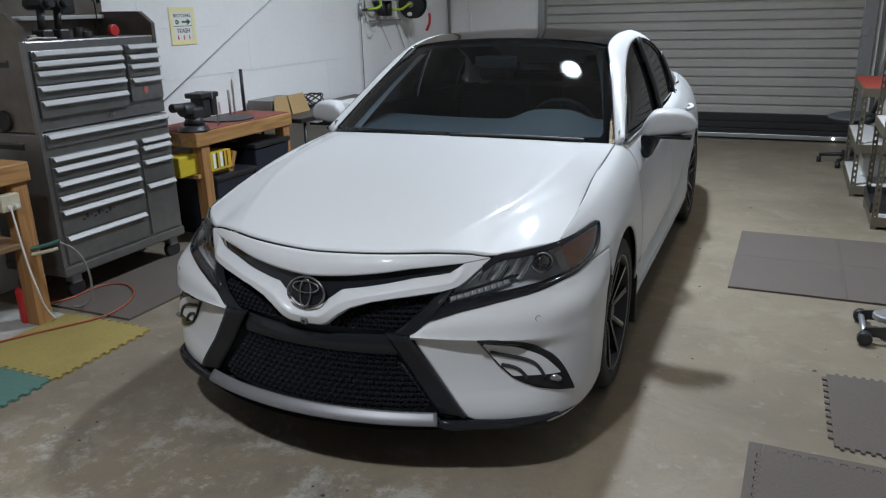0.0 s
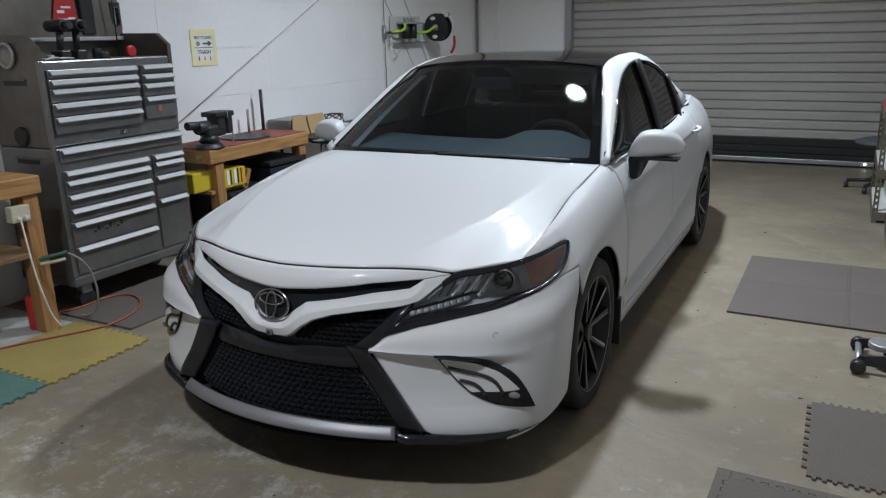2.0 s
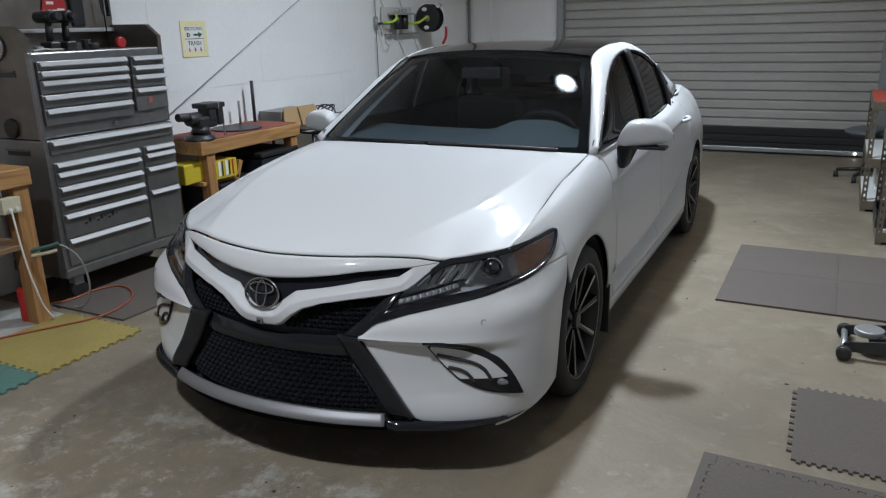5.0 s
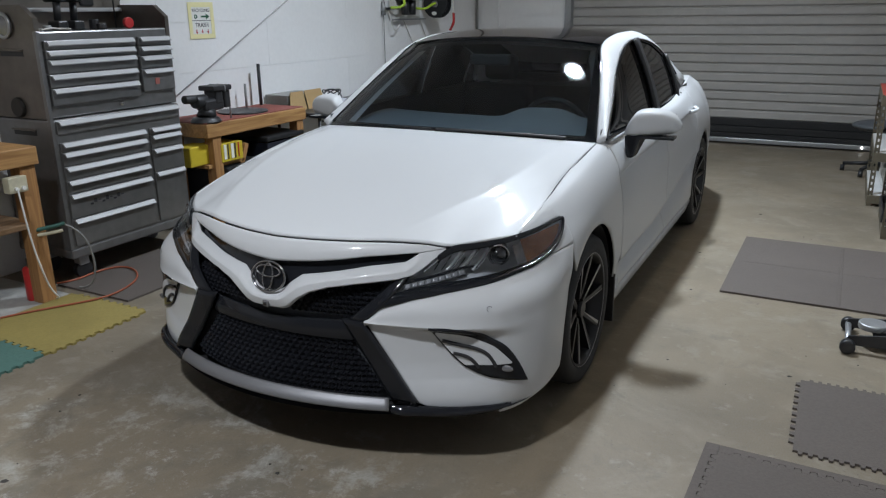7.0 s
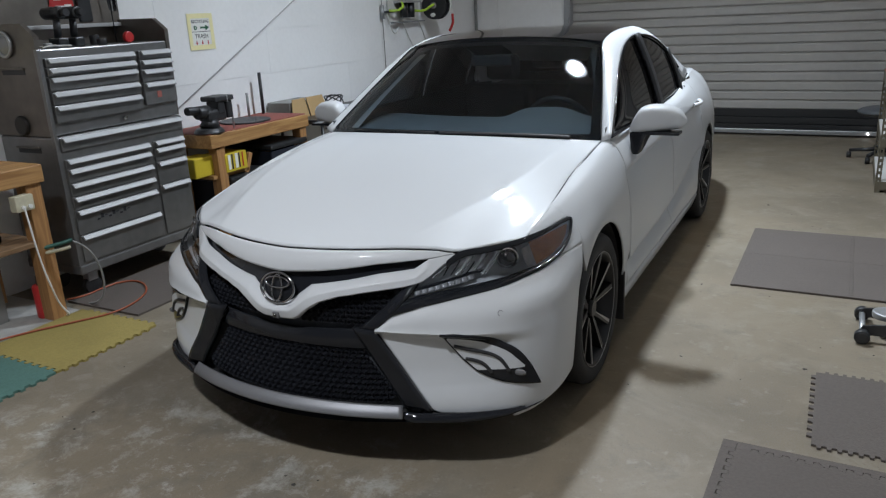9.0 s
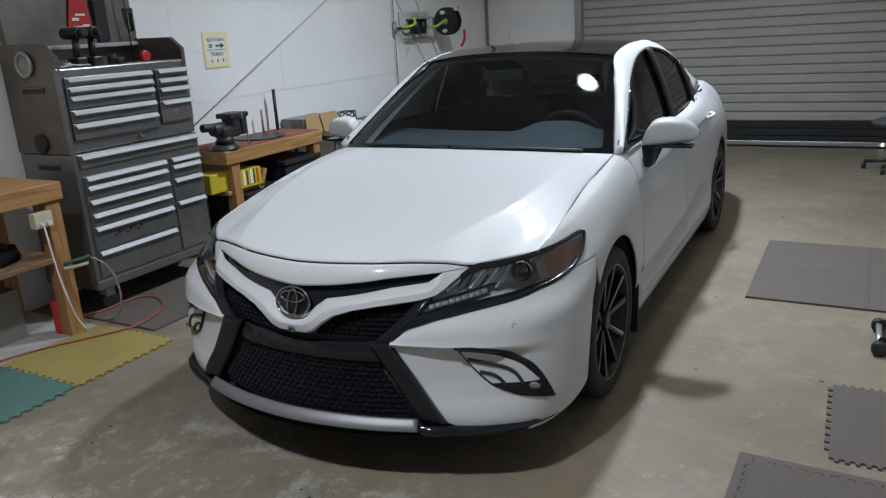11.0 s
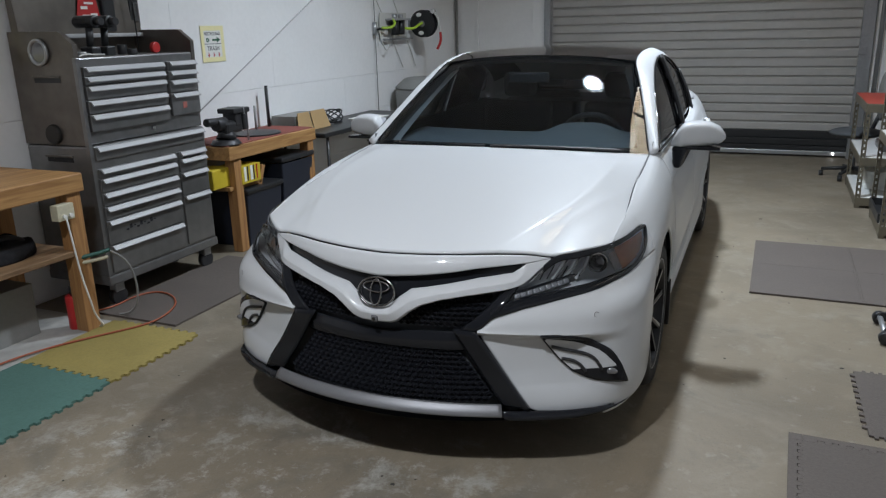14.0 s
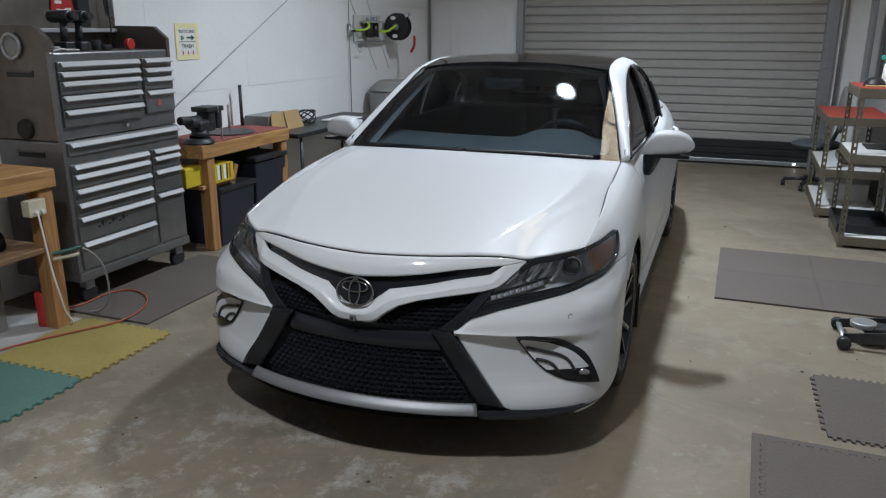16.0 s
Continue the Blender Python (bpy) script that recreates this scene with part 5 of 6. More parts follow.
box_part("sheet", .002, -.15, -.13, .005, .15, .13, PAPER, s2, bevel=0)
for y0, z0, y1, z1 in ((-.17, .11, .17, .15), (-.17, -.15, .17, -.11), (-.17, -.11, -.13, .11), (.13, -.11, .17, .11)):
    box_part("tape", .005, y0, z0, .007, y1, z1, TAPE, s2, bevel=0)
for k in range(4):
    box_part("text_bar", .0052, -.10, .06 - .04 * k, .006, .10 - .03 * (k % 2), .072 - .04 * k, INK, s2, bevel=0)

# pipes and cables on the wall
CABLE_GREY = material("grey_cable_sheath", (0.50, 0.50, 0.50), 0.5, grain=0.1, grain_size=30)
d = cyl_part("diagonal_cable", (X0 + .014, 2.25, .945), (X0 + .014, 6.1, 2.88), .0055, CABLE_GREY)
tagged(d, "pale grey cable running diagonally up the wall", "cable")
pv = thing("air_pipe", X0 + .03, 5.26, 0, 0, "thin pale air pipe down the wall with a brass tee", "pipe")
cyl_part("riser", (0, 0, .72), (0, 0, 3.4), .0045, DRUM_GREY, pv)
cyl_part("tee", (0, 0, 1.52), (0, 0, 1.66), .022, STEEL, pv)
cyl_part("branch", (0, 0, 1.585), (.02, .30, 1.60), .012, PLASTIC_BLACK, pv)
for yy, dy in ((5.0, .9), (5.45, .8)):
    c = tube("thin_cable", [(X0 + .012, yy - dy * .2, 2.5), (X0 + .012, yy + dy * .5, 1.8), (X0 + .012, yy + dy * 1.05, 1.15)], .005, PALE_PIPE)
    tagged(c, "thin pale cable running down the wall", "cable")
cc = cyl_part("corner_pipe", (X0 + .03, Y1 - .03, .0), (X0 + .03, Y1 - .03, 4.2), .018, DRUM_GREY)
tagged(cc, "dark grey pipe in the corner of the walls", "pipe")
jp = box_part("wall_batten", -2.50, Y1 - .02, 0, -2.46, Y1, 3.2, WALL_WHITE)
tagged(jp, "white painted upright batten on the wall", "batten")
jb = box_part("switch_box", X0 + .05, Y1 - .06, 1.02, X0 + .13, Y1, 1.14, DRUM_GREY)
tagged(jb, "small grey electrical box in the corner", "switch box")

# air filter station and hose reel
af = thing("air_filter", X0 + .02, 5.62, 1.62, 0, "twin air filter regulators on a pale wall plate", "air filter")
box_part("plate", 0, -.24, -.14, .012, .42, .14, PALE_PIPE, af)
for k in (0, 1):
    cyl_part("bowl", (.09, -.04 + .15 * k, -.10), (.09, -.04 + .15 * k, .06), .042, PLASTIC_BLACK, af, r1=.046)
    cyl_part("regulator", (.09, -.04 + .15 * k, .06), (.09, -.04 + .15 * k, .12), .030, STEEL, af)
box_part("bracket", .01, -.12, .055, .16, .24, .075, HANDLE, af)
box_part("rail", .01, -.20, -.155, .05, .50, -.140, STEEL, af)
tube("hose", [(.05, -.28, -.02), (.12, -.22, -.03), (.16, -.14, .02), (.10, -.10, .07)], .014, HOSE_LIME, af)
tube("hose", [(.10, .18, -.03), (.16, .28, -.05), (.20, .40, .02), (.19, .52, .03)], .014, HOSE_LIME, af)
tube("drain_tube", [(.03, -.30, -.05), (.06, -.28, -.22), (.06, -.18, -.28), (.05, -.10, -.20)], .007, PALE_PIPE, af)

hr = thing("hose_reel", -2.60, 6.16, 1.635, 0, "black air hose reel on a wall bracket", "hose reel")
for y in (-.055, .045):
    cyl_part("flange", (0, y, 0), (0, y + .012, 0), .155, PLASTIC_BLACK, hr, seg=48, bevel=.004)
cyl_part("drum", (0, -.045, 0), (0, .045, 0), .12, PLASTIC_BLACK, hr, seg=40)
for a in (1.9, 4.6):
    bm = bmesh.new()
    bmesh.ops.create_uvsphere(bm, u_segments=16, v_segments=8, radius=1)
    bmesh.ops.transform(bm, matrix=Matrix.LocRotScale((.105 * math.cos(a), -.060, .105 * math.sin(a)), None, (.034, .004, .022)), verts=bm.verts)
    part("label_sticker", bm, PAPER, hr, smooth=True)
cyl_part("hub", (0, -.075, 0), (0, -.05, 0), .035, DRUM_GREY, hr)
box_part("bracket", -.19, -.03, -.05, -.02, .03, .05, STEEL, hr)
cyl_part("outlet_roller", (.125, -.03, .135), (.125, .03, .135), .028, CHROME, hr)
tube("hose_tail", [(.13, 0, .13), (.19, 0, .08), (.205, 0, -.02), (.21, 0, -.10)], .010, PALE_PIPE, hr)
tube("blow_gun", [(.21, 0, -.10), (.215, 0, -.17), (.205, 0, -.23), (.165, 0, -.29)], .015, RED_PLASTIC, hr)

# grey drum behind the car
dr = thing("plastic_drum", -2.40, 5.75, 0, 0, "tall grey plastic drum with a rounded lid", "drum")
cyl_part("body", (0, 0, 0), (0, 0, .93), .31, DRUM_GREY, dr, r1=.36, seg=40, bevel=.02)
cyl_part("lid", (0, 0, .93), (0, 0, 1.05), .38, DRUM_GREY, dr, r1=.24, seg=40, bevel=.03)

# folding table load: open carton, cable coil, papers
cb = thing("carton", -2.62, 3.50, .74, 0, "grey carton with two tan cardboard flaps folded out", "box")
box_part("body", -.16, -.22, 0, .085, .22, .135, DRUM_GREY, cb, "grey carton body")
for y0, w in ((-.25, .23), (.0, .27)):
    lean = .055 if y0 < 0 else -.035
    vs = [(.14, y0, .0), (.14, y0 + w, .0), (.10, y0 + w + min(0, lean) , .16), (.10, y0 + max(0, lean), .16)]
    vs += [(x - .006, y, z) for x, y, z in vs]
    mesh("flap", vs, [(0, 1, 2, 3), (7, 6, 5, 4), (0, 4, 5, 1), (1, 5, 6, 2), (2, 6, 7, 3), (3, 7, 4, 0)], CARD, cb)
cylr = tube("cable_coil", [(-2.60 + .075 * math.cos(a * 1.0), 4.02 + .02 * math.sin(a * .37) + .085 * math.sin(a), .80 + .055 * math.sin(a * .9 + 1)) for a in np.linspace(0, 31, 90)], .006, PLASTIC_BLACK)
tagged(cylr, "loose black cable coil on the folding table", "cable")
pp = box_part("papers", -2.55, 4.2, .741, -2.30, 4.6, .752, PAPER)
tagged(pp, "flat sheaf of papers on the folding table", "papers")
for y, z1, r, mat, lab in ((3.13, 1.15, .014, PLASTIC_BLACK, "black steel bar standing on the pine bench"), (2.95, 1.0, .010, DRUM_GREY, "thin grey rod standing on the pine bench")):
    q = cyl_part("standing_bar", (-2.70, y, .807), (-2.70, y, z1), r, mat)
    tagged(q, lab, "bar")

# bench vise
vi = thing("bench_vise", -2.38, 2.22, .807, 0, "dark cast iron bench vise bolted to the pine bench", "vise")
cyl_part("base", (0, -.06, 0), (0, -.06, .035), .115, CAST, vi, r1=.09, bevel=.006)
cyl_part("swivel", (0, -.05, .03), (0, -.03, .09), .075, CAST, vi, r1=.055)
box_part("body", -.055, -.10, .075, .055, .09, .165, CAST, vi, bevel=.022)
box_part("rear_jaw", -.060, .00, .12, .060, .075, .225, CAST, vi, bevel=.014)
box_part("front_jaw", -.060, .092, .085, .060, .150, .228, CAST, vi, bevel=.014)
box_part("jaw_cap", -.075, -.035, .215, .075, .155, .252, CAST, vi, "broad jaw tops", bevel=.008)
box_part("jaw_plate", -.076, .080, .205, .076, .090, .256, STEEL, vi, bevel=.002)
cyl_part("slide", (0, -.25, .175), (0, -.08, .165), .030, CAST, vi, bevel=.006)
cyl_part("nut_housing", (0, -.16, .150), (0, -.05, .150), .048, CAST, vi, bevel=.010)
cyl_part("screw", (0, .15, .12), (0, .185, .12), .022, STEEL, vi)
cyl_part("handle", (.03, .165, -.06), (.03, .165, .19), .007, STEEL, vi)

pl = thing("steel_plate", -2.52, 2.70, .807, 0, "dark curved steel plate lying on the red bench top", "plate")
cyl_part("plate", (0, 0, 0), (0, 0, .012), .20, CAST, pl, seg=40, bevel=.003)

# under the vise bench: shelf, yellow cases, dark totes
box_part("under_shelf", .04, .02, .47, .46, .40, .50, PINE, vt)
box_part("brace", .43, .14, .40, .46, .18, .72, PINE_V, vt, m=Matrix.Translation((0, .02, 0)) @ Matrix.Rotation(radians(-24), 4, "X") @ Matrix.Translation((0, -.02, .0)))
yc = thing("yellow_case", -2.38, 2.06, .502, 0, "bright yellow tool case on the lower shelf", "case")
box_part("body", -.14, -.12, 0, .03, .09, .145, YELLOW_BOX, yc, bevel=.01)
yb = thing("printed_box", -2.34, 2.30, .502, 0, "yellow and white printed box with dark stripes", "box")
box_part("body", -.16, -.11, 0, .05, .115, .135, YELLOW_BOX, yb, bevel=.004)
for k, (w, mt) in enumerate(((.026, PAPER), (.012, INK), (.028, PAPER), (.012, INK), (.012, RED_PLASTIC))):
    box_part("stripe", .051, -.085 + .037 * k, .02, .053, -.085 + .037 * k + w, .13, mt, yb, bevel=0)
for y, h in ((2.45, .56), (2.92, .62)):
    to = thing("storage_tote", -2.52, y, 0, 0, "dark blue plastic storage tote under the bench", "tote", "totes")
    vs = [(-.20, -.20, 0), (.20, -.20, 0), (.20, .20, 0), (-.20, .20, 0), (-.23, -.22, h - .05), (.23, -.22, h - .05), (.23, .22, h - .05), (-.23, .22, h - .05)]
    h2 = .46 if y < 2.6 else h
    vs = [(x, yy, min(z, h2 - .04)) for x, yy, z in vs]
    mesh("body", vs, [(3, 2, 1, 0), (0, 1, 5, 4), (1, 2, 6, 5), (2, 3, 7, 6), (3, 0, 4, 7)], TOTE, to, bevel=.01)
    box_part("lid", -.245, -.235, h2 - .04, .245, .235, h2, PLASTIC_BLACK, to, bevel=.012)

# on the tool chest: open lid, cordless tools, bits and pieces
lid = thing("chest_lid", -2.73, .87, 1.585, 0, "raised brushed steel lid of the tool chest", "lid")
vs = [(-.03, 0, 0), (.03, 0, .0), (.03, .94, .0), (-.03, .94, .0), (-.05, 0, .50), (-.01, 0, .50), (-.01, .94, .50), (-.05, .94, .50)]
mesh("panel", vs, [(3, 2, 1, 0), (0, 1, 5, 4), (1, 2, 6, 5), (2, 3, 7, 6), (3, 0, 4, 7), (4, 5, 6, 7)], CHEST_SIDE, lid, bevel=.006)
box_part("edge_lip", .025, 0, -.005, .06, .94, .02, HANDLE, lid)
box_part("clip", .015, .885, .09, .035, .925, .21, CHROME, lid)
box_part("clip_base", .010, .865, .06, .022, .945, .24, PLASTIC_BLACK, lid)
box_part("holder", .010, .62, .03, .045, .72, .30, PLASTIC_BLACK, lid, bevel=.012)
st = thing("red_sticker", -2.698, 1.38, 1.66, 0, "red sticker with pale strokes on the raised lid", "sticker")
vs = [(0, -.10, 0), (0, .10, -.02), (-.012, .06, .30), (-.012, -.02, .30)]
mesh("sheet", vs + [(x - .002, y, z) for x, y, z in vs], [(0, 1, 2, 3), (7, 6, 5, 4), (0, 4, 5, 1), (1, 5, 6, 2), (2, 6, 7, 3), (3, 7, 4, 0)], RED_PLASTIC, st)
for k, (y0, z0, y1, z1) in enumerate(((-.05, .09, .0, .10), (-.02, .12, .05, .125), (-.045, .045, .02, .05), (.02, .05, .07, .058))):
    box_part("stroke", .001 - .012 * z0 / .3, y0, z0, .003 - .012 * z0 / .3, y1, z1 + .008, PAPER, st, bevel=0)
for y in (1.14, 1.25):
    cd = thing("cordless_driver", -2.46, y, 1.475, 0, "black cordless driver standing on the tool chest", "power tool", "cordless drivers")
    box_part("battery", -.05, -.035, 0, .05, .035, .055, PLASTIC_BLACK, cd, bevel=.01)
    cyl_part("grip", (0, 0, .05), (.012, 0, .16), .021, PLASTIC_BLACK, cd)
    cyl_part("motor", (-.085, 0, .195), (.07, 0, .195), .036, PLASTIC_BLACK, cd, bevel=.008)
    cyl_part("chuck", (.07, 0, .195), (.115, 0, .195), .022, CAST, cd)
    box_part("side_panel", -.05, -.038, .185, .03, .038, .215, CAST, cd, bevel=.004)
for x, y, r, h, mat, lab in ((-2.42, 1.60, .035, .015, RED_PLASTIC, "small red tape roll on the tool chest"), (-2.50, 1.42, .03, .06, PLASTIC_BLACK, "small black pot on the tool chest"), (-2.40, 1.02, .025, .03, STEEL, "short steel socket on the tool chest"), (-2.36, 1.36, .03, .035, CAST, "dark round weight on the tool chest")):
    if mat is RED_PLASTIC:
        q = cyl_part("tape_roll", (x, y, 1.510), (x + .03, y, 1.510), .035, mat, bevel=.006)
    else:
        q = cyl_part("pot", (x, y, 1.475), (x, y, 1.475 + h), r, mat, bevel=.005)
    tagged(q, lab, "clutter")
tr = tube("lead", [(-2.33, .93, 1.481), (-2.36, 1.02, 1.495), (-2.40, 1.10, 1.481), (-2.34, 1.16, 1.483), (-2.42, 1.06, 1.487), (-2.47, .96, 1.481)], .005, PALE_PIPE)
tagged(tr, "short pale lead tangled on the tool chest", "cable")
an = cyl_part("whip_rod", (-2.64, 1.70, 1.475), (-2.66, 1.71, 2.3), .004, PLASTIC_BLACK)
tagged(an, "thin black rod standing behind the tool chest", "rod")
for k in range(9):
    box_part("scrawl", .0135, .17 + .028 * k, .455 + .008 * ((k * 7) % 3), .0145, .19 + .028 * k, .462 + .022 * ((k * 5) % 3 + .4) / 2, INK, ch, bevel=0)

# on and under the workbench
ob = thing("outlet_box", -2.12, .49, .605, 0, "worn beige power outlet box screwed under the bench top", "outlet")
box_part("box", -.03, -.055, .055, .025, .05, .14, BEIGE, ob, bevel=.004)
for y in (-.02, .02):
    cyl_part("plug", (.025, y, .078), (.040, y, .078), .011, CORD_WHITE, ob)
wc = tube("power_cord", [(-2.08, .47, .683), (-2.05, .46, .55), (-2.05, .48, .35), (-2.04, .50, .22), (-2.08, .55, .10), (-2.06, .60, .008), (-2.2, .62, .006)], .005, CORD_WHITE)
tagged(wc, "white power cord hanging from the outlet box", "cord")
cl = thing("bar_clamp", -2.07, .60, .425, 0, "worn green hand clamp on the bench leg", "clamp")
tube("arm", [(-.07, -.05, .0), (-.02, .0, .012), (.02, .04, .02), (.04, .07, .03)], .011, CLAMP_GREEN, cl)
tube("jaw", [(-.06, -.04, -.026), (.0, .01, -.020), (.03, .06, -.01)], .010, BEIGE, cl)
gc = tube("grey_lead", [(-2.03, .67, .445), (-1.99, .74, .40), (-1.99, .80, .2), (-2.05, .80, .02), (-2.15, .78, .016)], .006, DRUM_GREY)
tagged(gc, "grey lead hanging to the floor", "cable")
fe = thing("fire_extinguisher", -2.24, .56, 0, 0, "small red fire extinguisher on the floor", "extinguisher")
cyl_part("bottle", (0, 0, 0), (0, 0, .20), .045, RED_PLASTIC, fe, bevel=.012)
cyl_part("neck", (0, 0, .20), (0, 0, .25), .018, PLASTIC_BLACK, fe)
CLOTH = material("black_cloth", (0.022, 0.022, 0.024), 0.95, grain=0.4, grain_size=40, bump=0.8, bump_size=50, spec=0.1)
AGED_PINE = wood("aged_pine", (0.27, 0.165, 0.085), (0.13, 0.075, 0.04), 1)
box_part("shelf", .02, .05, .445, .66, 2.00, .475, AGED_PINE, wb, "stained lower shelf")
bag = thing("tool_bag", -2.42, .27, .475, 0, "soft black tool bag on the bench shelf", "bag")
bm = bmesh.new()
bmesh.ops.create_icosphere(bm, subdivisions=4, radius=1)
for v in bm.verts:
    n = noise.noise(v.co * 2.2) * .25
    v.co = Vector((v.co.x * .18, v.co.y * .22, max(-.02, v.co.z * (.095 + n * .16)) + .02)) * (1 + n * .45)
    v.co.z = max(v.co.z, 0)
part("body", bm, CLOTH, bag, smooth=True)
tube("strap", [(.09, -.16, .05), (.11, -.07, .13), (.11, .07, .12), (.09, .16, .04)], .014, SATIN_BLACK, bag)
for x, y, h, mat, lab in ((-2.55, .20, .30, DRUM_GREY, "grey carton under the workbench"), (-2.50, -.30, .28, CARD, "brown carton under the workbench")):
    q = box_part("carton", x - .18, y - .22, 0, x + .18, y + .22, h, mat)
    tagged(q, lab, "box")
ho = tube("air_hose", [(-2.20, -.45, .019), (-2.185, -.02, .019), (-2.16, .15, .019), (-2.085, .335, .019), (-1.967, .534, .019), (-1.858, .72, .019), (-1.88, .90, .019), (-1.97, 1.06, .019), (-2.12, 1.16, .019), (-2.25, 1.16, .019), (-2.30, 1.02, .019), (-2.27, .83, .019), (-2.33, .76, .019)], .0055, HOSE_ORANGE)
tagged(ho, "orange air hose lying over the foam tiles", "hose")
sl = box_part("painted_step", X0, -1.4, 0, -2.12, .70, .006, material("chalky_paint", (.40, .39, .37), .8, grain=.3, grain_size=20, blotch=.5, blotch_size=4))
tagged(sl, "patch of chalky white floor paint below the workbench", "floor paint")

# ---- right side: jack, chair, rack load, debris ----
jk = thing("floor_jack", 1.895, 1.97, 0, 0, "low black and grey trolley jack on the floor", "jack")
cyl_part("front_axle", (0, -.15, .045), (0, .15, .045), .014, STEEL, jk)
for y in (-.15, .15):
    cyl_part("wheel", (.0, y - .022, .034), (.0, y + .022, .034), .034, PLASTIC_BLACK, jk, seg=28, bevel=.008)
    cyl_part("wheel_hub", (.0, y - .026, .042), (.0, y + .026, .042), .018, CAST, jk)
    s = 1 if y > 0 else -1
    vs = [(-.02, y - s * .03, .03), (.60, y - s * .03, .05), (.60, y - s * .03, .13), (.30, y - s * .03, .12), (.0, y - s * .03, .075)]
    vs += [(a, b - s * .012, c) for a, b, c in vs]
    mesh("side_plate", vs, [(0, 1, 2, 3, 4), (9, 8, 7, 6, 5)] + [(i, i + 5, (i + 1) % 5 + 5, (i + 1) % 5) for i in range(5)], CAST, jk)
box_part("lift_arm", .10, -.055, .06, .50, .055, .10, CAST, jk, bevel=.01)
cyl_part("saddle", (.10, 0, .085), (.10, 0, .115), .065, STEEL, jk, bevel=.006)
box_part("cylinder_block", .36, -.08, .05, .58, .08, .14, STEEL, jk, bevel=.015)

oc = thing("office_chair", 2.06, 6.42, 0, 0, "dark grey swivel office chair on castors", "chair")
for k in range(5):
    a = 2 * math.pi * k / 5 + .5
    e = Vector((math.cos(a) * .28, math.sin(a) * .28, .075))
    cyl_part("foot", (0, 0, .10), e, .022, PLASTIC_BLACK, oc, r1=.016)
    cyl_part("castor", e + Vector((-.02, 0, -.045)), e + Vector((.02, 0, -.045)), .030, PLASTIC_BLACK, oc)
cyl_part("column", (0, 0, .08), (0, 0, .42), .025, STEEL, oc)
bm = bmesh.new()
bmesh.ops.create_uvsphere(bm, u_segments=28, v_segments=14, radius=1)
bmesh.ops.transform(bm, matrix=Matrix.LocRotScale((0, 0, .46), None, (.25, .24, .055)), verts=bm.verts)
part("seat", bm, SEAT, oc, smooth=True)
bm = bmesh.new()
bmesh.ops.create_uvsphere(bm, u_segments=28, v_segments=14, radius=1)
bmesh.ops.transform(bm, matrix=Matrix.LocRotScale((.20, .02, .82), None, (.045, .20, .24)), verts=bm.verts)
part("backrest", bm, DRUM_GREY, oc, smooth=True)
cyl_part("back_post", (.12, 0, .44), (.22, 0, .75), .02, PLASTIC_BLACK, oc)

cp = thing("dark_cap", 2.19, 4.22, 1.20, 0, "dark fabric cap on the red shelf top", "cap")
bm = bmesh.new()
bmesh.ops.create_uvsphere(bm, u_segments=24, v_segments=12, radius=1)
for v in bm.verts:
    v.co = Vector((v.co.x * .075, v.co.y * .085, max(0, v.co.z) * .07))
part("crown", bm, SATIN_BLACK, cp, smooth=True)
box_part("peak", -.07, -.14, .0, .07, -.05, .012, CARD, cp, bevel=.005)
bo = thing("spray_bottle", 2.31, 4.42, 1.20, 0, "white bottle with a teal trigger", "bottle")
cyl_part("body", (0, 0, 0), (0, 0, .16), .055, PAPER, bo, r1=.045, bevel=.012)
cyl_part("neck", (0, 0, .16), (0, 0, .19), .018, TEAL, bo)
box_part("trigger", -.07, -.014, .185, .02, .014, .22, TEAL, bo, bevel=.006)
bx = thing("paint_tin", 2.38, 4.12, 1.20, 0, "short brown tin on the red shelf top", "tin")
cyl_part("body", (0, 0, 0), (0, 0, .05), .05, CARD, bx, bevel=.004)
ty = thing("drip_tray", 2.26, 4.36, .095, 0, "shallow black plastic tray on the bottom shelf", "tray")
for a in ((-.20, -.30, 0, .20, .30, .012), (-.20, -.30, .012, -.185, .30, .07), (.185, -.30, .012, .20, .30, .07), (-.185, -.30, .012, .185, -.285, .07), (-.185, .285, .012, .185, .30, .07)):
    box_part("tray_wall", *a, PLASTIC_BLACK, ty, bevel=.004)
for x, y, z, sx, sy, sz, mat, lab in ((2.26, 5.6, .095, .18, .25, .16, PAPER, "white plastic drawer box on the lower shelf"), (2.24, 5.88, .095, .14, .12, .10, BOARD, "white folded box on the lower shelf"), (2.28, 5.5, .44, .12, .2, .07, DRUM_GREY, "grey low bin on the middle shelf"), (2.30, 4.4, .72, .09, .14, .012, PLASTIC_BLACK, "flat black tool on the white shelf")):
    q = box_part("bin", x - sx, y - sy, z, x + sx, y + sy, z + sz, mat, bevel=.012)
    tagged(q, lab, "box")
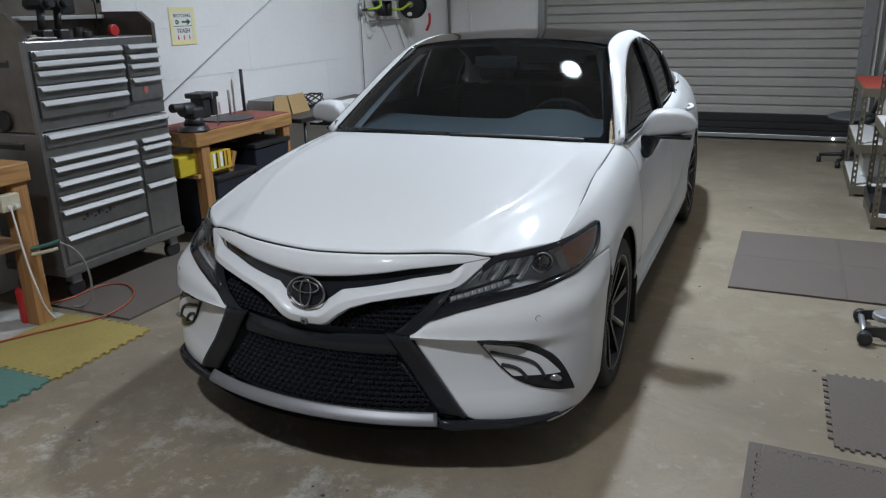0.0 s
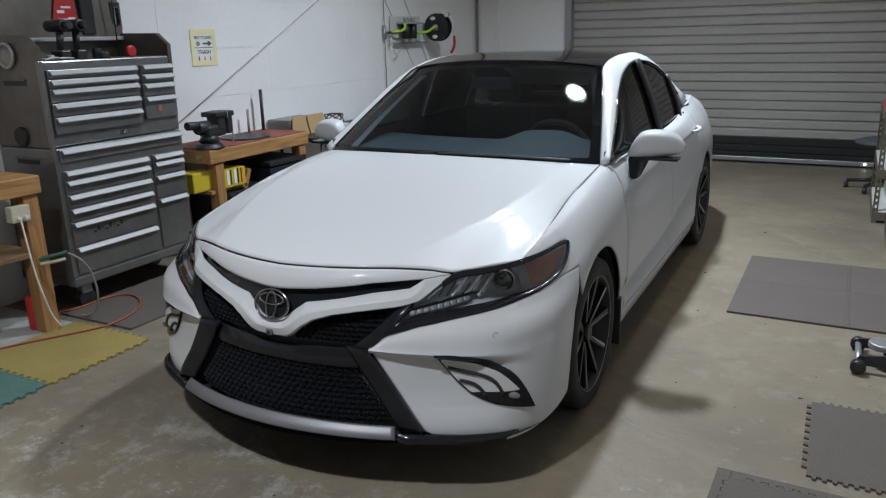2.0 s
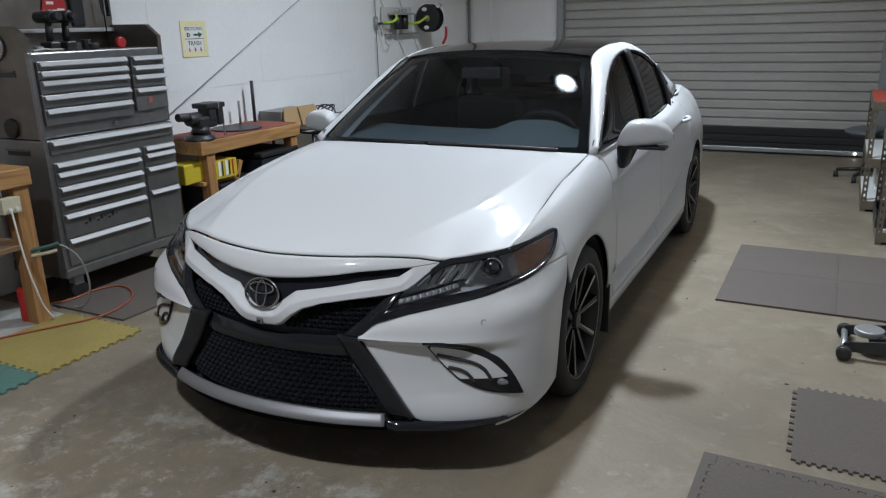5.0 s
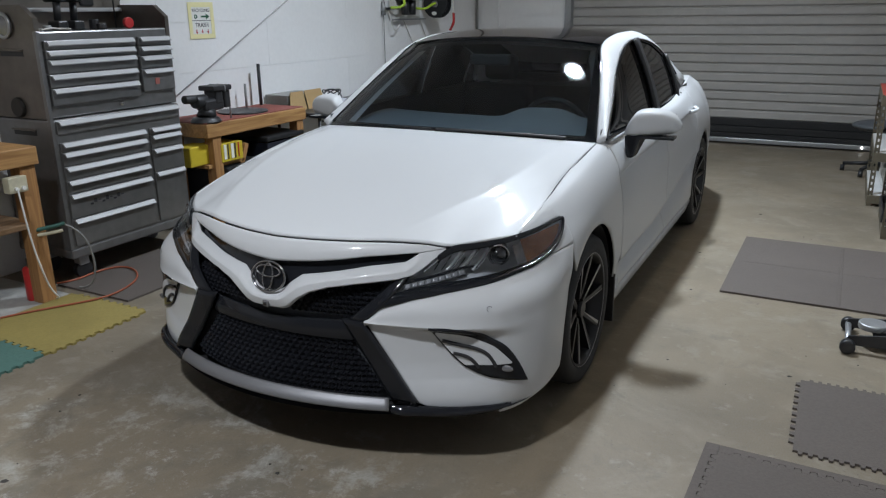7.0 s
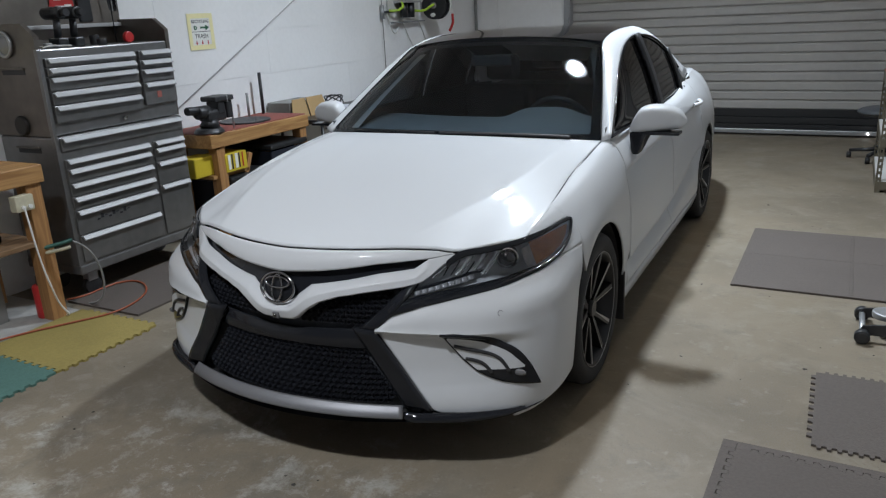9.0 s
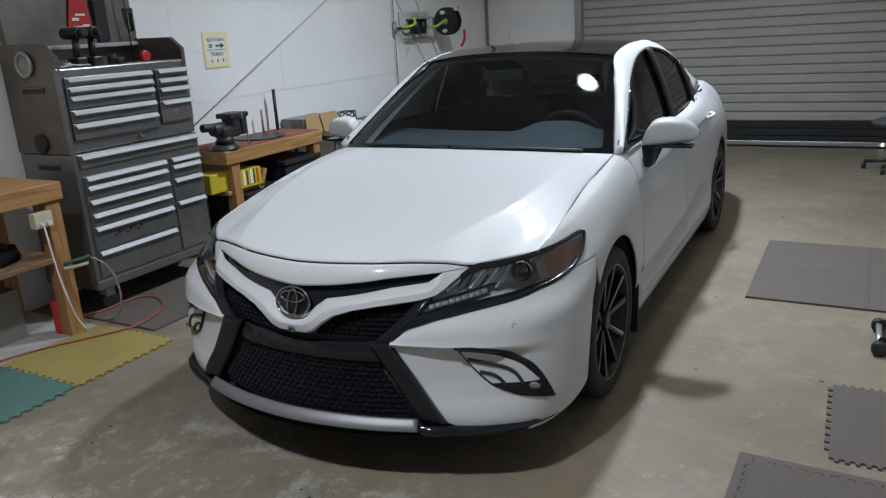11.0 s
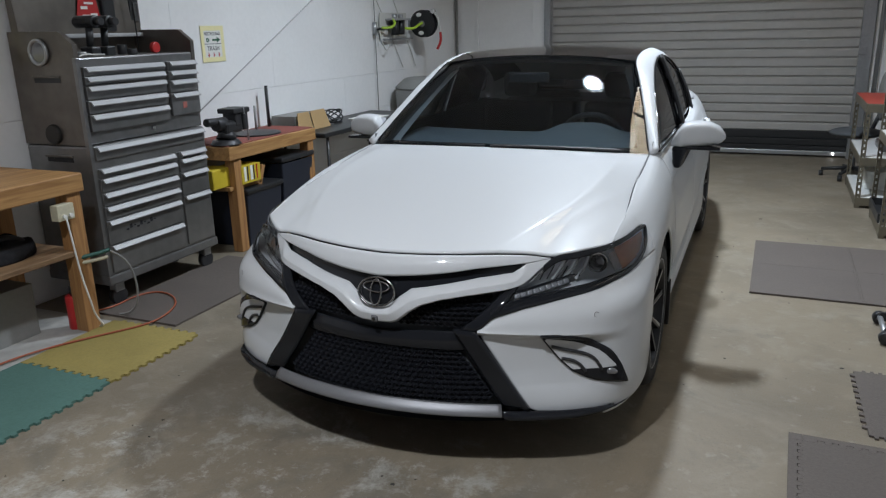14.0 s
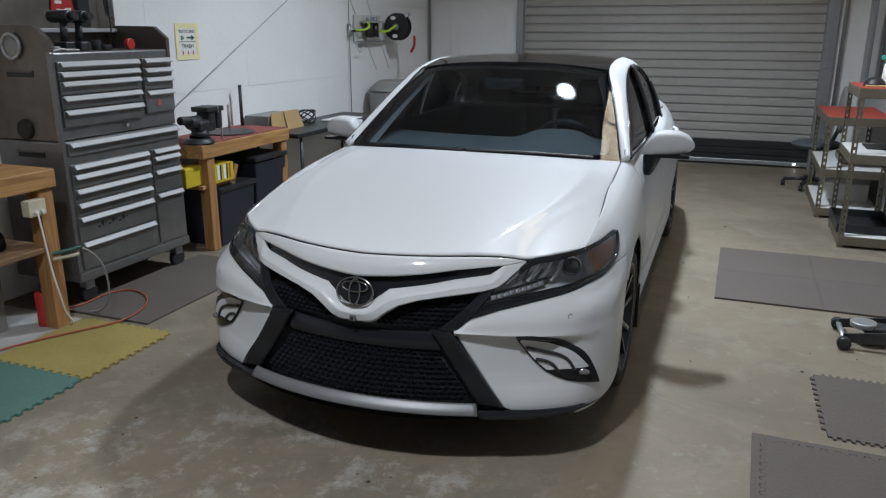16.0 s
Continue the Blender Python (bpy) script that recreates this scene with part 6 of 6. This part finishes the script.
CARTON = material("white_printed_carton", (0.70, 0.70, 0.66), 0.6, grain=0.06, blotch=0.12)
PRINT = material("brown_carton_print", (0.10, 0.07, 0.05), 0.7, grain=0.1)
ct = thing("white_cabinet", 2.135, .80, 0, 0, "white printed storage carton with a white board top against the wall", "cabinet")
box_part("body", 0, 0, 0, .365, 1.06, .80, CARTON, ct, bevel=.006)
box_part("top_board", -.03, -.02, .80, .37, 1.09, .845, BOARD, ct, "white board top", bevel=.006)
for y, z, h, w in ((.86, .14, .07, .05), (.80, .22, .10, .06), (.73, .34, .12, .06), (.66, .47, .12, .06), (.60, .60, .09, .05), (.72, .16, .06, .08)):
    for y0, z0, y1, z1 in ((y, z, y + w, z + .012), (y, z + h, y + w, z + h + .012), (y, z + .012, y + .012, z + h), (y + w * .55, z + .03, y + w * .55 + .010, z + h)):
        box_part("print_bar", -.003, y0, z0, .001, y1, z1, PRINT, ct, bevel=0)
for y0, z0, y1, z1 in ((.10, .03, .50, .045), (.10, .13, .50, .145), (.10, .045, .115, .13), (.485, .045, .50, .13)):
    box_part("red_label_edge", -.003, y0, z0, .001, y1, z1, RED_PLASTIC, ct, bevel=0)
# small emitting disc in place of daylight showing under the shutter
al = cyl_part("daylight_pinprick", (1.95, Y1 - .012, .05), (1.95, Y1 - .022, .05), .012, glow("white_pinprick", (1, 1, 1), 6.0))
tagged(al, "glowing disc standing in for a pinprick of daylight at the foot of the shutter", "light")

rng = random.Random(5)
vs, fs = [], []
for k in range(150):
    x, y = (rng.uniform(-1.3, 2.4), rng.uniform(-.9, 4.5))
    if abs(x) < 1.0 and y > -.05:
        continue
    s, a = .003 + .011 * rng.random() ** 3, rng.uniform(0, 6.28)
    k0 = len(vs)
    for j in range(5):
        t = a + j * 1.2566
        vs.append((x + s * (1 + .8 * (j % 2)) * math.cos(t), y + s * math.sin(t), .0005))
    vs.append((x, y, .003 + s * .2))
    fs += [(k0 + j, k0 + (j + 1) % 5, k0 + 5) for j in range(5)]
tagged(mesh("floor_debris", vs, fs, material("dark_grit", (.05, .045, .04), .9, grain=.2)), "scattered dark grit and leaf scraps on the concrete", "debris", kind="stuff")
